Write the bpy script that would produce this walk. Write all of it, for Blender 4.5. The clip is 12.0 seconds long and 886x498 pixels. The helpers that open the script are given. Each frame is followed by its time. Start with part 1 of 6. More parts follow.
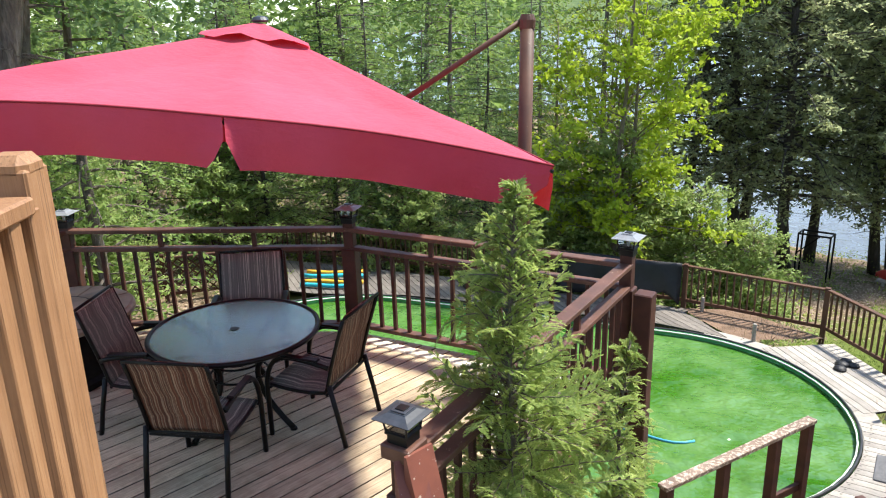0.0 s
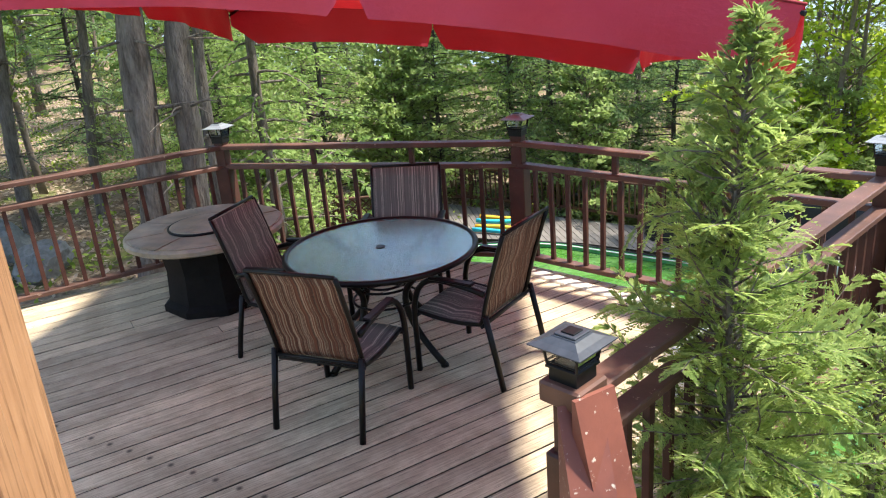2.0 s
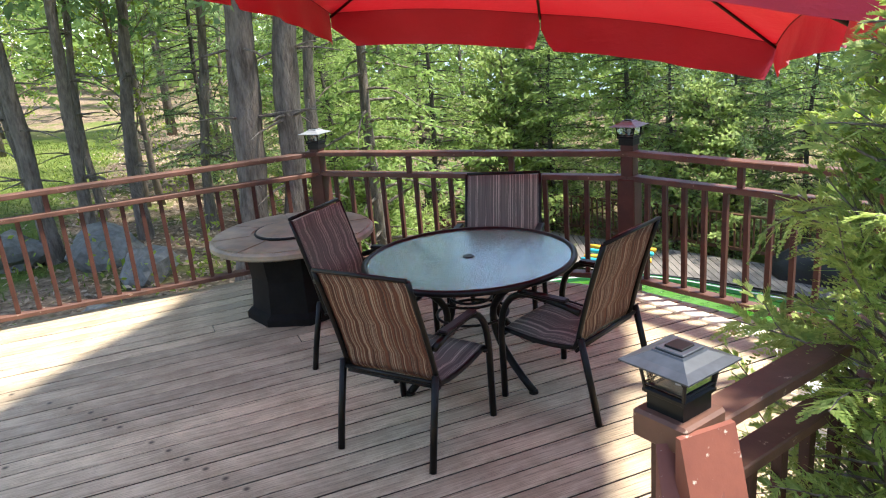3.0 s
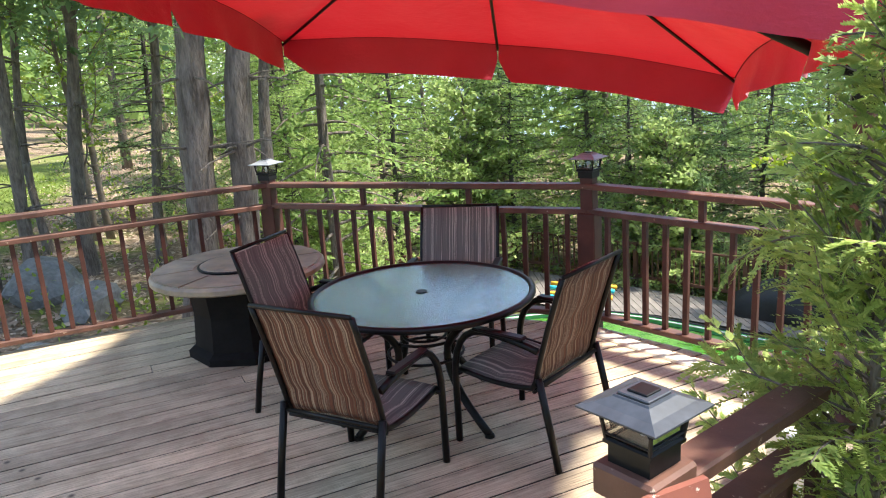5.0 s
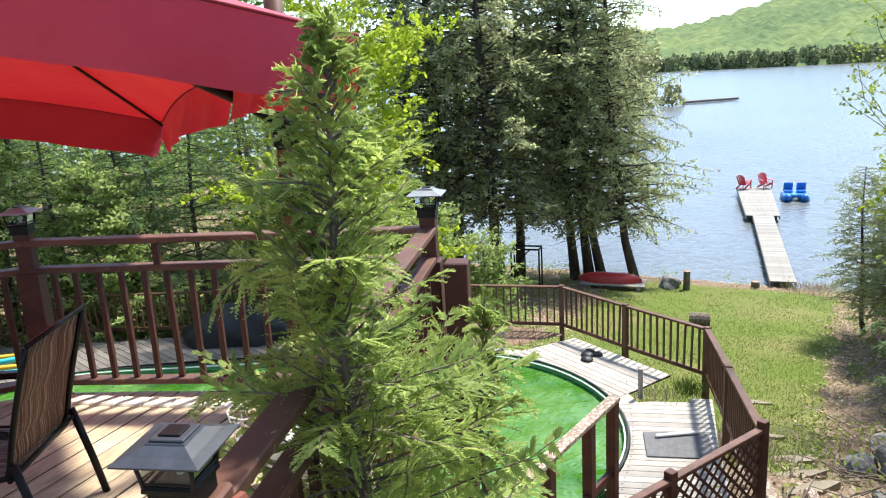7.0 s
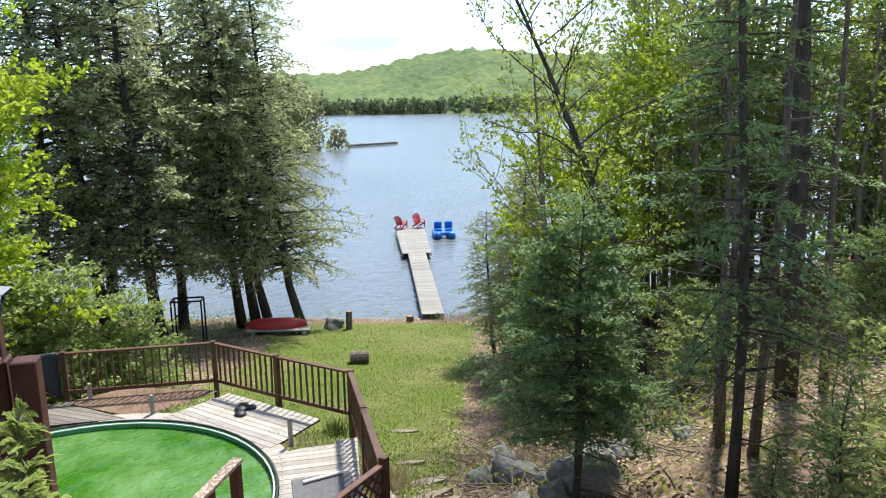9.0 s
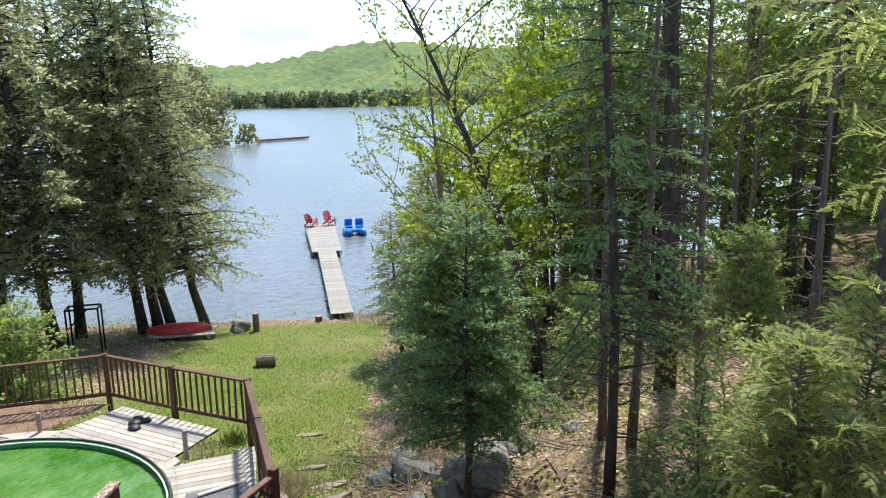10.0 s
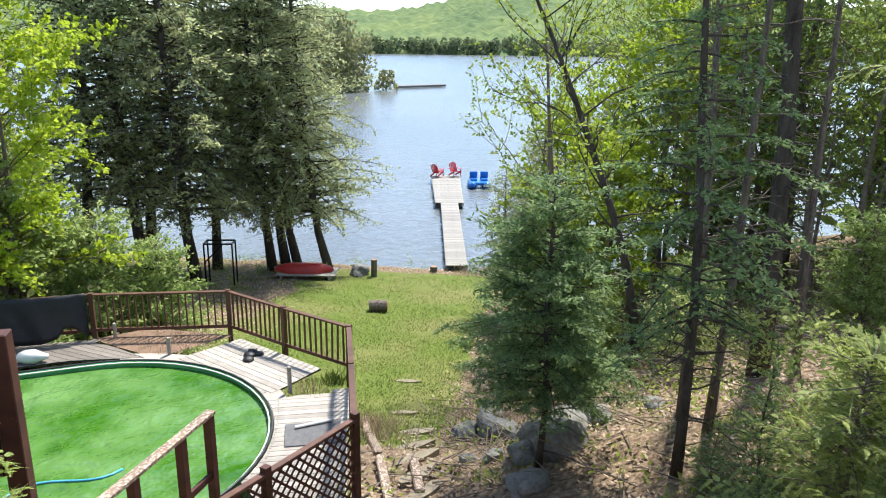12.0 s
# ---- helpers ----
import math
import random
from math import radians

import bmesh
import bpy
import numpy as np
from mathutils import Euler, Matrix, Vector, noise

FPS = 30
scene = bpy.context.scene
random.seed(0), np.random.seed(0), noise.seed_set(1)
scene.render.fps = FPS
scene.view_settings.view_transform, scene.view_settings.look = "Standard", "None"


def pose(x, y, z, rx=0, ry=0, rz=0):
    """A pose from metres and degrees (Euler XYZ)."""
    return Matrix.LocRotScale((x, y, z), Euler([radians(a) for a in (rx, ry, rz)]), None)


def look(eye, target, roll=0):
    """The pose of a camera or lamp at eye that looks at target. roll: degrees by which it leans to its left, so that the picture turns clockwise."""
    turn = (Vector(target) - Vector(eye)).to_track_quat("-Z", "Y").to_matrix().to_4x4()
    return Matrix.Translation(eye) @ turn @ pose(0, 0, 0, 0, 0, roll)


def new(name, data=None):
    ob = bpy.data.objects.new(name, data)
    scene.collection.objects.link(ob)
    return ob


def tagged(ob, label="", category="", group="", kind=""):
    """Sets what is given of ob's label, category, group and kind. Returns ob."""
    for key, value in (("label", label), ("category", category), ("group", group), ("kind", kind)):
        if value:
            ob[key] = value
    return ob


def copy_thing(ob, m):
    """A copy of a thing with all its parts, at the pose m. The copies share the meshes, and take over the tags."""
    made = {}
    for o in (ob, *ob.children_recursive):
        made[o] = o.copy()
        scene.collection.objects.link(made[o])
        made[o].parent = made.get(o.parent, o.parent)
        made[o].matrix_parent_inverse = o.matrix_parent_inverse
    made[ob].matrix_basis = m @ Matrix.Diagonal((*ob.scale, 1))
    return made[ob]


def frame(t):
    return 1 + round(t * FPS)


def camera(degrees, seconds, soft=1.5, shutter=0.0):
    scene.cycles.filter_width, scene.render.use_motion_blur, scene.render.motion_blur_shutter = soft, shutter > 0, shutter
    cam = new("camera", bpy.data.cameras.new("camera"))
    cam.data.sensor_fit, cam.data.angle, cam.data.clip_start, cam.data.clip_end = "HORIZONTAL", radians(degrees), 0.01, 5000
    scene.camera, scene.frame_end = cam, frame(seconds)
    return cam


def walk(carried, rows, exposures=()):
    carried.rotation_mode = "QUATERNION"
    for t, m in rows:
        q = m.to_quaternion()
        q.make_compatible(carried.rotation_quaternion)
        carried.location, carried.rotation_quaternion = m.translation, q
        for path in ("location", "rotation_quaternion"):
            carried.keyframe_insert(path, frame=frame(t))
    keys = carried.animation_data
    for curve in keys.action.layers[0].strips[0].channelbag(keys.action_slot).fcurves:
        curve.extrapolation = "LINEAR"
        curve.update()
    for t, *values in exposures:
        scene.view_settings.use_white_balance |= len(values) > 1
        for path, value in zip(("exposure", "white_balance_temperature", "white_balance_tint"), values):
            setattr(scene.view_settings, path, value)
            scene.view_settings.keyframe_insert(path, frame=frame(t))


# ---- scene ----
cam = camera(61.4, 12.0, soft=1.1)
PATH = [
    (0, (0.438, -0.147, 2.882), (0.252, 1.755, 2.293), -1.6),
    (0.5, (0.437, 0.041, 2.771), (0.301, 1.92, 2.098), -1.7),
    (1, (0.393, 0.242, 2.645), (0.115, 2.098, 1.955), -2.7),
    (1.5, (0.359, 0.486, 2.463), (-0.126, 2.301, 1.777), -3.7),
    (2, (0.309, 0.691, 2.289), (-0.336, 2.461, 1.617), -4.7),
    (2.5, (0.283, 0.914, 2.124), (-0.511, 2.639, 1.496), -5.0),
    (3, (0.254, 1.092, 2.015), (-0.666, 2.774, 1.446), -4.8),
    (3.2, (0.234, 1.158, 1.968), (-0.728, 2.824, 1.421), -4.8),
    (4.8, (0.182, 1.305, 1.932), (-0.731, 3.019, 1.457), -3.7),
    (5, (0.209, 1.304, 1.933), (-0.628, 3.056, 1.453), -3.8),
    (5.5, (0.249, 1.243, 1.939), (-0.329, 3.095, 1.454), -4.0),
    (6, (0.131, 1.233, 1.922), (-0.061, 3.16, 1.424), -4.4),
    (6.5, (0.09, 1.264, 1.924), (0.308, 3.191, 1.433), -4.0),
    (7, (0.094, 1.173, 1.979), (0.667, 3.031, 1.508), -3.2),
    (7.5, (0.196, 1.069, 1.971), (1.046, 2.826, 1.537), -2.7),
    (9.3, (0.552, 0.412, 2.387), (1.922, 1.814, 1.986), -0.9),
    (9.5, (0.608, 0.332, 2.422), (2.012, 1.697, 2.018), -1.0),
    (10, (0.659, 0.13, 2.568), (2.124, 1.424, 2.148), -0.9),
    (10.5, (0.774, -0.025, 2.664), (2.238, 1.267, 2.231), -0.4),
    (11, (0.924, -0.131, 2.785), (2.328, 1.214, 2.316), 0.1),
    (11.5, (0.98, -0.292, 2.872), (2.296, 1.127, 2.368), 0.6),
    (12, (0.866, -0.5, 2.897), (2.059, 1.009, 2.35), 0.7),
]
walk(cam, [(t, look(eye, target, roll)) for t, eye, target, roll in PATH], exposures=[(0.0, 1.4), (2.0, 1.74), (3.0, 1.9), (5.8, 1.98), (7.5, 1.34), (9.5, 1.2), (12.0, 1.42)])

# ---- world and sun ----
SUN_DIR = Vector((0.53, 0.25, 1.0)).normalized()
world = bpy.data.worlds.new("world")
scene.world = world
world.use_nodes = True
wn, wl = world.node_tree.nodes, world.node_tree.links
wn.clear()
sky = wn.new("ShaderNodeTexSky")
sky.sky_type, sky.sun_disc = "NISHITA", False
sky.sun_elevation = math.asin(SUN_DIR.z)
sky.sun_rotation = math.atan2(SUN_DIR.x, SUN_DIR.y)
sky.air_density, sky.dust_density, sky.ozone_density = 0.8, 0.2, 2.0
# fair-weather clouds
geo = wn.new("ShaderNodeTexCoord")
cmap = wn.new("ShaderNodeMapping")
cmap.inputs["Scale"].default_value = (3.0, 3.0, 9.0)
cloud = wn.new("ShaderNodeTexNoise")
cloud.inputs["Scale"].default_value, cloud.inputs["Detail"].default_value = 1.4, 8.0
ramp = wn.new("ShaderNodeValToRGB")
ramp.color_ramp.elements[0].position, ramp.color_ramp.elements[1].position = 0.47, 0.66
mixc = wn.new("ShaderNodeMix")
mixc.data_type = "RGBA"
mixc.inputs["B"].default_value = (2.6, 2.95, 3.5, 1)
bg = wn.new("ShaderNodeBackground")
bg.inputs["Strength"].default_value = 0.15
wout = wn.new("ShaderNodeOutputWorld")
wl.new(geo.outputs["Generated"], cmap.inputs["Vector"])
wl.new(cmap.outputs["Vector"], cloud.inputs["Vector"])
wl.new(cloud.outputs["Fac"], ramp.inputs["Fac"])
wl.new(ramp.outputs["Color"], mixc.inputs["Factor"])
wl.new(sky.outputs["Color"], mixc.inputs["A"])
wl.new(mixc.outputs["Result"], bg.inputs["Color"])
wl.new(bg.outputs["Background"], wout.inputs["Surface"])
sun = new("sun", bpy.data.lights.new("sun", "SUN"))
sun.data.energy, sun.data.angle, sun.data.color = 3.7, radians(4.0), (1.0, 0.95, 0.86)
sun.matrix_world = look(SUN_DIR * 60, (0, 0, 0))


# ---- materials ----
def ramp_node(nt, fac, stops):
    r = nt.nodes.new("ShaderNodeValToRGB")
    e = r.color_ramp.elements
    while len(e) < len(stops):
        e.new(0.5)
    for el, (p, c) in zip(e, stops):
        el.position, el.color = p, (*c, 1)
    nt.links.new(fac, r.inputs["Fac"])
    return r.outputs["Color"]


def mix_node(nt, fac, a, b, mode="MIX"):
    m = nt.nodes.new("ShaderNodeMix")
    m.data_type, m.blend_type = "RGBA", mode
    for sock, v in ((m.inputs["Factor"], fac), (m.inputs["A"], a), (m.inputs["B"], b)):
        if isinstance(v, (int, float)):
            sock.default_value = v
        elif isinstance(v, tuple):
            sock.default_value = (*v, 1)
        else:
            nt.links.new(v, sock)
    return m.outputs["Result"]


def noise_node(nt, scale, detail=4.0, stretch=(1, 1, 1), coords="Object", rough=0.55):
    tc = nt.nodes.new("ShaderNodeTexCoord")
    mp = nt.nodes.new("ShaderNodeMapping")
    mp.inputs["Scale"].default_value = stretch
    n = nt.nodes.new("ShaderNodeTexNoise")
    n.inputs["Scale"].default_value, n.inputs["Detail"].default_value, n.inputs["Roughness"].default_value = scale, detail, rough
    nt.links.new(tc.outputs[coords], mp.inputs["Vector"])
    nt.links.new(mp.outputs["Vector"], n.inputs["Vector"])
    return n.outputs["Fac"]


def material(name, rough=0.6, metal=0.0, spec=0.4):
    m = bpy.data.materials.new(name)
    m.use_nodes = True
    b = m.node_tree.nodes["Principled BSDF"]
    b.inputs["Roughness"].default_value, b.inputs["Metallic"].default_value = rough, metal
    b.inputs["Specular IOR Level"].default_value = spec
    return m, m.node_tree, b


def bump(nt, b, fac, strength=0.3, distance=0.01):
    n = nt.nodes.new("ShaderNodeBump")
    n.inputs["Strength"].default_value, n.inputs["Distance"].default_value = strength, distance
    nt.links.new(fac, n.inputs["Height"])
    nt.links.new(n.outputs["Normal"], b.inputs["Normal"])


def mottled(name, c1, c2, scale=6.0, rough=0.7, metal=0.0, spec=0.3, stretch=(1, 1, 1), c3=None, scale2=40.0, relief=0.2, per_piece=0.0, dist=0.004):
    """A surface of two colours at two scales, with fine relief."""
    m, nt, b = material(name, rough, metal, spec)
    f = noise_node(nt, scale, 5, stretch)
    g = noise_node(nt, scale2, 3, stretch)
    col = ramp_node(nt, f, [(0.32, c1), (0.68, c2)])
    col = mix_node(nt, 0.35, col, ramp_node(nt, g, [(0.3, c1), (0.7, c3 or c2)]))
    if per_piece:
        oi = nt.nodes.new("ShaderNodeObjectInfo")
        lo, hi = 1 - per_piece, 1 + per_piece
        col = mix_node(nt, 1.0, col, ramp_node(nt, oi.outputs["Random"], [(0.0, (lo, lo, lo)), (1.0, (hi, hi, hi))]), "MULTIPLY")
    nt.links.new(col, b.inputs["Base Color"])
    bump(nt, b, g, relief, dist)
    return m


def foliage(name, dark, light, trans=0.4, tip=None, scale=0.6):
    """Leaves: colour varies leaf by leaf and by clump; light passes through."""
    m, nt, b = material(name, 0.55, 0, 0.25)
    gi = nt.nodes.new("ShaderNodeNewGeometry")
    f = noise_node(nt, scale, 3)
    col = ramp_node(nt, gi.outputs["Random Per Island"], [(0.0, dark), (0.75, light), (1.0, tip or light)])
    col = mix_node(nt, 0.55, col, ramp_node(nt, f, [(0.36, dark), (0.64, light)]))
    nt.links.new(col, b.inputs["Base Color"])
    tr = nt.nodes.new("ShaderNodeBsdfTranslucent")
    nt.links.new(col, tr.inputs["Color"])
    mx = nt.nodes.new("ShaderNodeMixShader")
    mx.inputs["Fac"].default_value = trans
    out = nt.nodes["Material Output"]
    nt.links.new(b.outputs["BSDF"], mx.inputs[1])
    nt.links.new(tr.outputs["BSDF"], mx.inputs[2])
    nt.links.new(mx.outputs["Shader"], out.inputs["Surface"])
    return m


def worn_paint(name, base, dark, under, amount=0.62):
    """Old stain on timber, flaking to the grey wood below."""
    m, nt, b = material(name, 0.55, 0, 0.35)
    f = noise_node(nt, 5, 5)
    g = noise_node(nt, 26, 6, (1, 1, 1), "Object", 0.7)
    col = ramp_node(nt, f, [(0.3, dark), (0.7, base)])
    flake = ramp_node(nt, g, [(amount, (0, 0, 0)), (amount + 0.05, (1, 1, 1))])
    col = mix_node(nt, flake, col, under)
    nt.links.new(col, b.inputs["Base Color"])
    bump(nt, b, g, 0.35, 0.003)
    return m


def plank_wood(name, c1, c2, c3, axis=0, per_piece=0.25, rough=0.75):
    """Boards with grain along one axis, knots and weathering."""
    st = [22.0, 22.0, 22.0]
    st[axis] = 1.0
    m, nt, b = material(name, rough, 0, 0.4)
    grain = noise_node(nt, 3.4, 8, tuple(st), "Object", 0.72)
    streak = noise_node(nt, 7.0, 4, tuple(v if v > 1 else 0.35 for v in st), "Object", 0.7)
    blot = noise_node(nt, 2.6, 5, (1, 1, 1), "Object", 0.65)
    col = ramp_node(nt, grain, [(0.3, c1), (0.52, c2), (0.72, c3)])
    col = mix_node(nt, 0.38, col, ramp_node(nt, blot, [(0.36, c1), (0.62, c3)]))
    col = mix_node(nt, ramp_node(nt, streak, [(0.37, (0.8, 0.8, 0.8)), (0.46, (0, 0, 0))]), col, tuple(v * 0.7 for v in c1))
    vo = nt.nodes.new("ShaderNodeTexVoronoi")
    vo.inputs["Scale"].default_value = 3.0
    tc = nt.nodes.new("ShaderNodeTexCoord")
    nt.links.new(tc.outputs["Object"], vo.inputs["Vector"])
    knot = ramp_node(nt, vo.outputs["Distance"], [(0.03, (1, 1, 1)), (0.075, (0, 0, 0))])
    col = mix_node(nt, knot, col, tuple(v * 0.45 for v in c1))
    if per_piece:
        oi = nt.nodes.new("ShaderNodeObjectInfo")
        lo, hi = 1 - per_piece, 1 + per_piece
        col = mix_node(nt, 1.0, col, ramp_node(nt, oi.outputs["Random"], [(0.0, (lo, lo, lo)), (1.0, (hi, hi, hi * 0.97))]), "MULTIPLY")
    nt.links.new(col, b.inputs["Base Color"])
    bump(nt, b, grain, 0.5, 0.004)
    return m


DECK_WOOD = plank_wood("weathered_deck_wood", (0.17, 0.122, 0.075), (0.50, 0.385, 0.255), (0.76, 0.62, 0.43), 0, 0.22, 0.6)
# near-black board sides: the shade inside the gaps, put into the colour
BOARD_EDGE = mottled("gap_shade_board_edge", (0.028, 0.022, 0.017), (0.06, 0.048, 0.037), 8, 0.9)
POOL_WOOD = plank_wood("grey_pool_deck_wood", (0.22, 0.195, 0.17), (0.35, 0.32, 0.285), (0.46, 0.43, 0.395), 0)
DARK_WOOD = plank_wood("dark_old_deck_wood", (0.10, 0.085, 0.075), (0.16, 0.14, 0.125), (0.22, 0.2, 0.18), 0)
NEW_WOOD = plank_wood("new_lumber", (0.21, 0.10, 0.045), (0.31, 0.16, 0.075), (0.40, 0.23, 0.12), 2, 0.08, 0.6)
DOCK_WOOD = plank_wood("bleached_dock_wood", (0.17, 0.16, 0.14), (0.26, 0.245, 0.225), (0.34, 0.325, 0.30), 0)
RED_STAIN = worn_paint("red_brown_stain", (0.092, 0.033, 0.022), (0.04, 0.016, 0.012), (0.28, 0.19, 0.14), 0.69)
PEELING = worn_paint("peeling_red_stain", (0.22, 0.075, 0.05), (0.13, 0.045, 0.034), (0.5, 0.43, 0.36), 0.62)
GREY_RAIL = worn_paint("bleached_rail_stain", (0.24, 0.165, 0.12), (0.13, 0.085, 0.06), (0.46, 0.38, 0.30), 0.5)
RED_TOP = worn_paint("red_brown_stain_worn", (0.15, 0.07, 0.047), (0.065, 0.032, 0.023), (0.34, 0.25, 0.185), 0.635)
FENCE_STAIN = worn_paint("brown_fence_stain", (0.13, 0.062, 0.036), (0.075, 0.035, 0.022), (0.32, 0.25, 0.18), 0.64)
BLACK_METAL = mottled("black_bronze_metal", (0.004, 0.0035, 0.003), (0.009, 0.0075, 0.0065), 20, 0.38, 0.0, 0.22, relief=0.05)
CAP_PLASTIC = mottled("black_lantern_plastic", (0.005, 0.005, 0.0055), (0.011, 0.011, 0.012), 12, 0.45, 0, 0.22, relief=0.05)
CAP_TOP = mottled("slate_grey_lantern_roof", (0.022, 0.026, 0.033), (0.05, 0.057, 0.07), 9, 0.42, 0.0, 0.45, relief=0.05)
# lighter roof for the far lanterns, with the sky's reflection put into the base colour
CAP_PALE = mottled("sky_sheen_lantern_roof", (0.16, 0.17, 0.18), (0.27, 0.285, 0.295), 9, 0.4, 0.0, 0.5, relief=0.05)
COPING = mottled("pale_edge_board", (0.5, 0.46, 0.36), (0.66, 0.62, 0.52), 4, 0.6)
STONE_TOP = mottled("slate_tile_top", (0.15, 0.135, 0.105), (0.40, 0.35, 0.27), 4, 0.5, 0, 0.4, c3=(0.50, 0.34, 0.17), scale2=9, relief=0.3)
DARK_CAST = mottled("dark_cast_stone", (0.005, 0.0045, 0.004), (0.014, 0.012, 0.011), 6, 0.75, 0, 0.15)
BARK = mottled("rough_bark", (0.065, 0.052, 0.042), (0.26, 0.22, 0.185), 5, 0.9, 0, 0.1, (3, 3, 0.7), scale2=18, relief=0.9, dist=0.03)
BARK_DARK = mottled("dark_bark", (0.036, 0.031, 0.027), (0.125, 0.11, 0.095), 3, 0.9, 0, 0.1, (3, 3, 0.7), scale2=18, relief=0.9, dist=0.03)
TWIG = mottled("grey_twig", (0.13, 0.10, 0.075), (0.24, 0.2, 0.16), 8, 0.9, 0, 0.1)
ROCK = mottled("granite_boulder", (0.10, 0.10, 0.09), (0.22, 0.215, 0.2), 2.2, 0.85, 0, 0.2, c3=(0.32, 0.32, 0.3), scale2=14, relief=0.6, dist=0.03)
STEP_STONE = mottled("flat_step_stone", (0.17, 0.14, 0.10), (0.31, 0.27, 0.20), 3, 0.85, relief=0.4)
RED_PLASTIC = mottled("red_plastic", (0.42, 0.015, 0.018), (0.55, 0.025, 0.03), 3, 0.35, 0, 0.5, relief=0.03)
CANOE_RED = mottled("faded_red_hull", (0.36, 0.02, 0.02), (0.5, 0.04, 0.035), 2, 0.4, 0, 0.5, relief=0.05)
BLUE_PLASTIC = mottled("blue_plastic", (0.01, 0.12, 0.45), (0.02, 0.2, 0.62), 3, 0.3, 0, 0.5, relief=0.03)
WHITE_PLASTIC = mottled("white_plastic", (0.7, 0.7, 0.68), (0.82, 0.82, 0.8), 3, 0.4, 0, 0.4, relief=0.03)
TARP = mottled("black_tarp", (0.008, 0.009, 0.012), (0.02, 0.021, 0.025), 4, 0.5, 0, 0.4, relief=0.4, dist=0.02)
YELLOW_FOAM = mottled("yellow_foam", (0.7, 0.36, 0.03), (0.8, 0.45, 0.05), 6, 0.7)
CYAN_FOAM = mottled("turquoise_foam", (0.02, 0.36, 0.48), (0.04, 0.45, 0.56), 6, 0.7)
POOL_RIM = mottled("black_pool_rim", (0.015, 0.017, 0.02), (0.045, 0.05, 0.055), 6, 0.4)
POOL_LINER = mottled("green_pool_liner", (0.06, 0.36, 0.10), (0.16, 0.5, 0.24), 1.2, 0.6, relief=0.05)
RED_SOIL = mottled("reddish_mulch", (0.10, 0.062, 0.043), (0.25, 0.16, 0.115), 3, 0.95, 0, 0.1, c3=(0.36, 0.27, 0.19), scale2=30, relief=0.8, dist=0.03)
GREY_MAT = mottled("grey_rubber_mat", (0.09, 0.09, 0.095), (0.15, 0.15, 0.155), 10, 0.8, relief=0.5)
SEAT_PIPE = mottled("blue_hose", (0.05, 0.3, 0.45), (0.1, 0.4, 0.55), 5, 0.4)


def striped_sling(name, axis, stops, fine=55):
    """Woven sling with uneven brown, tan and dark stripes."""
    m, nt, b = material(name, 0.75, 0, 0.2)
    st = [0.005, 0.005, 0.005]
    st[axis] = 1.0
    f = noise_node(nt, fine, 2, tuple(st), "Object", 0.8)
    col = ramp_node(nt, f, stops)
    nt.links.new(col, b.inputs["Base Color"])
    bump(nt, b, noise_node(nt, 400, 2), 0.3, 0.001)
    return m


SLING = striped_sling("striped_grey_brown_sling", 0, [(0.30, (0.082, 0.084, 0.074)), (0.44, (0.15, 0.152, 0.132)), (0.52, (0.095, 0.096, 0.084)), (0.575, (0.44, 0.43, 0.35)), (0.62, (0.115, 0.116, 0.10))], 48)
SLING_BACK = striped_sling("striped_rust_brown_sling", 0, [(0.34, (0.04, 0.02, 0.014)), (0.44, (0.155, 0.06, 0.034)), (0.50, (0.045, 0.024, 0.018)), (0.555, (0.36, 0.26, 0.18)), (0.60, (0.06, 0.028, 0.02)), (0.68, (0.16, 0.065, 0.038))], 62)


def canopy_cloth():
    m, nt, b = material("faded_red_canvas", 0.7, 0, 0.25)
    f = noise_node(nt, 1.3, 4)
    g = noise_node(nt, 3.2, 7, (1, 1, 1.8), "Object", 0.62)
    col = ramp_node(nt, f, [(0.3, (0.44, 0.036, 0.07)), (0.7, (0.52, 0.066, 0.115))])
    nt.links.new(col, b.inputs["Base Color"])
    b.inputs["Sheen Weight"].default_value = 0.16
    bump(nt, b, g, 0.45, 0.05)
    tr = nt.nodes.new("ShaderNodeBsdfTranslucent")
    tr.inputs["Color"].default_value = (0.8, 0.006, 0.016, 1)
    mx = nt.nodes.new("ShaderNodeMixShader")
    mx.inputs["Fac"].default_value = 0.12
    nt.links.new(b.outputs["BSDF"], mx.inputs[1])
    nt.links.new(tr.outputs["BSDF"], mx.inputs[2])
    nt.links.new(mx.outputs["Shader"], nt.nodes["Material Output"].inputs["Surface"])
    return m


CANVAS = canopy_cloth()
CANVAS_SEAM = mottled("dark_red_seam", (0.17, 0.012, 0.022), (0.25, 0.025, 0.04), 8, 0.8)


def glass_material(name, tint, rough=0.02):
    m, nt, b = material(name, rough, 0, 0.5)
    b.inputs["Base Color"].default_value = (*tint, 1)
    b.inputs["Transmission Weight"].default_value = 1.0
    b.inputs["IOR"].default_value = 1.5
    return m, nt, b


TABLE_GLASS, _nt, _b = glass_material("hammered_table_glass", (0.50, 0.80, 0.70), 0.07)
_b.inputs["IOR"].default_value = 1.65
_b.inputs["Transmission Weight"].default_value = 0.85
bump(_nt, _b, noise_node(_nt, 75, 2), 0.5, 0.003)


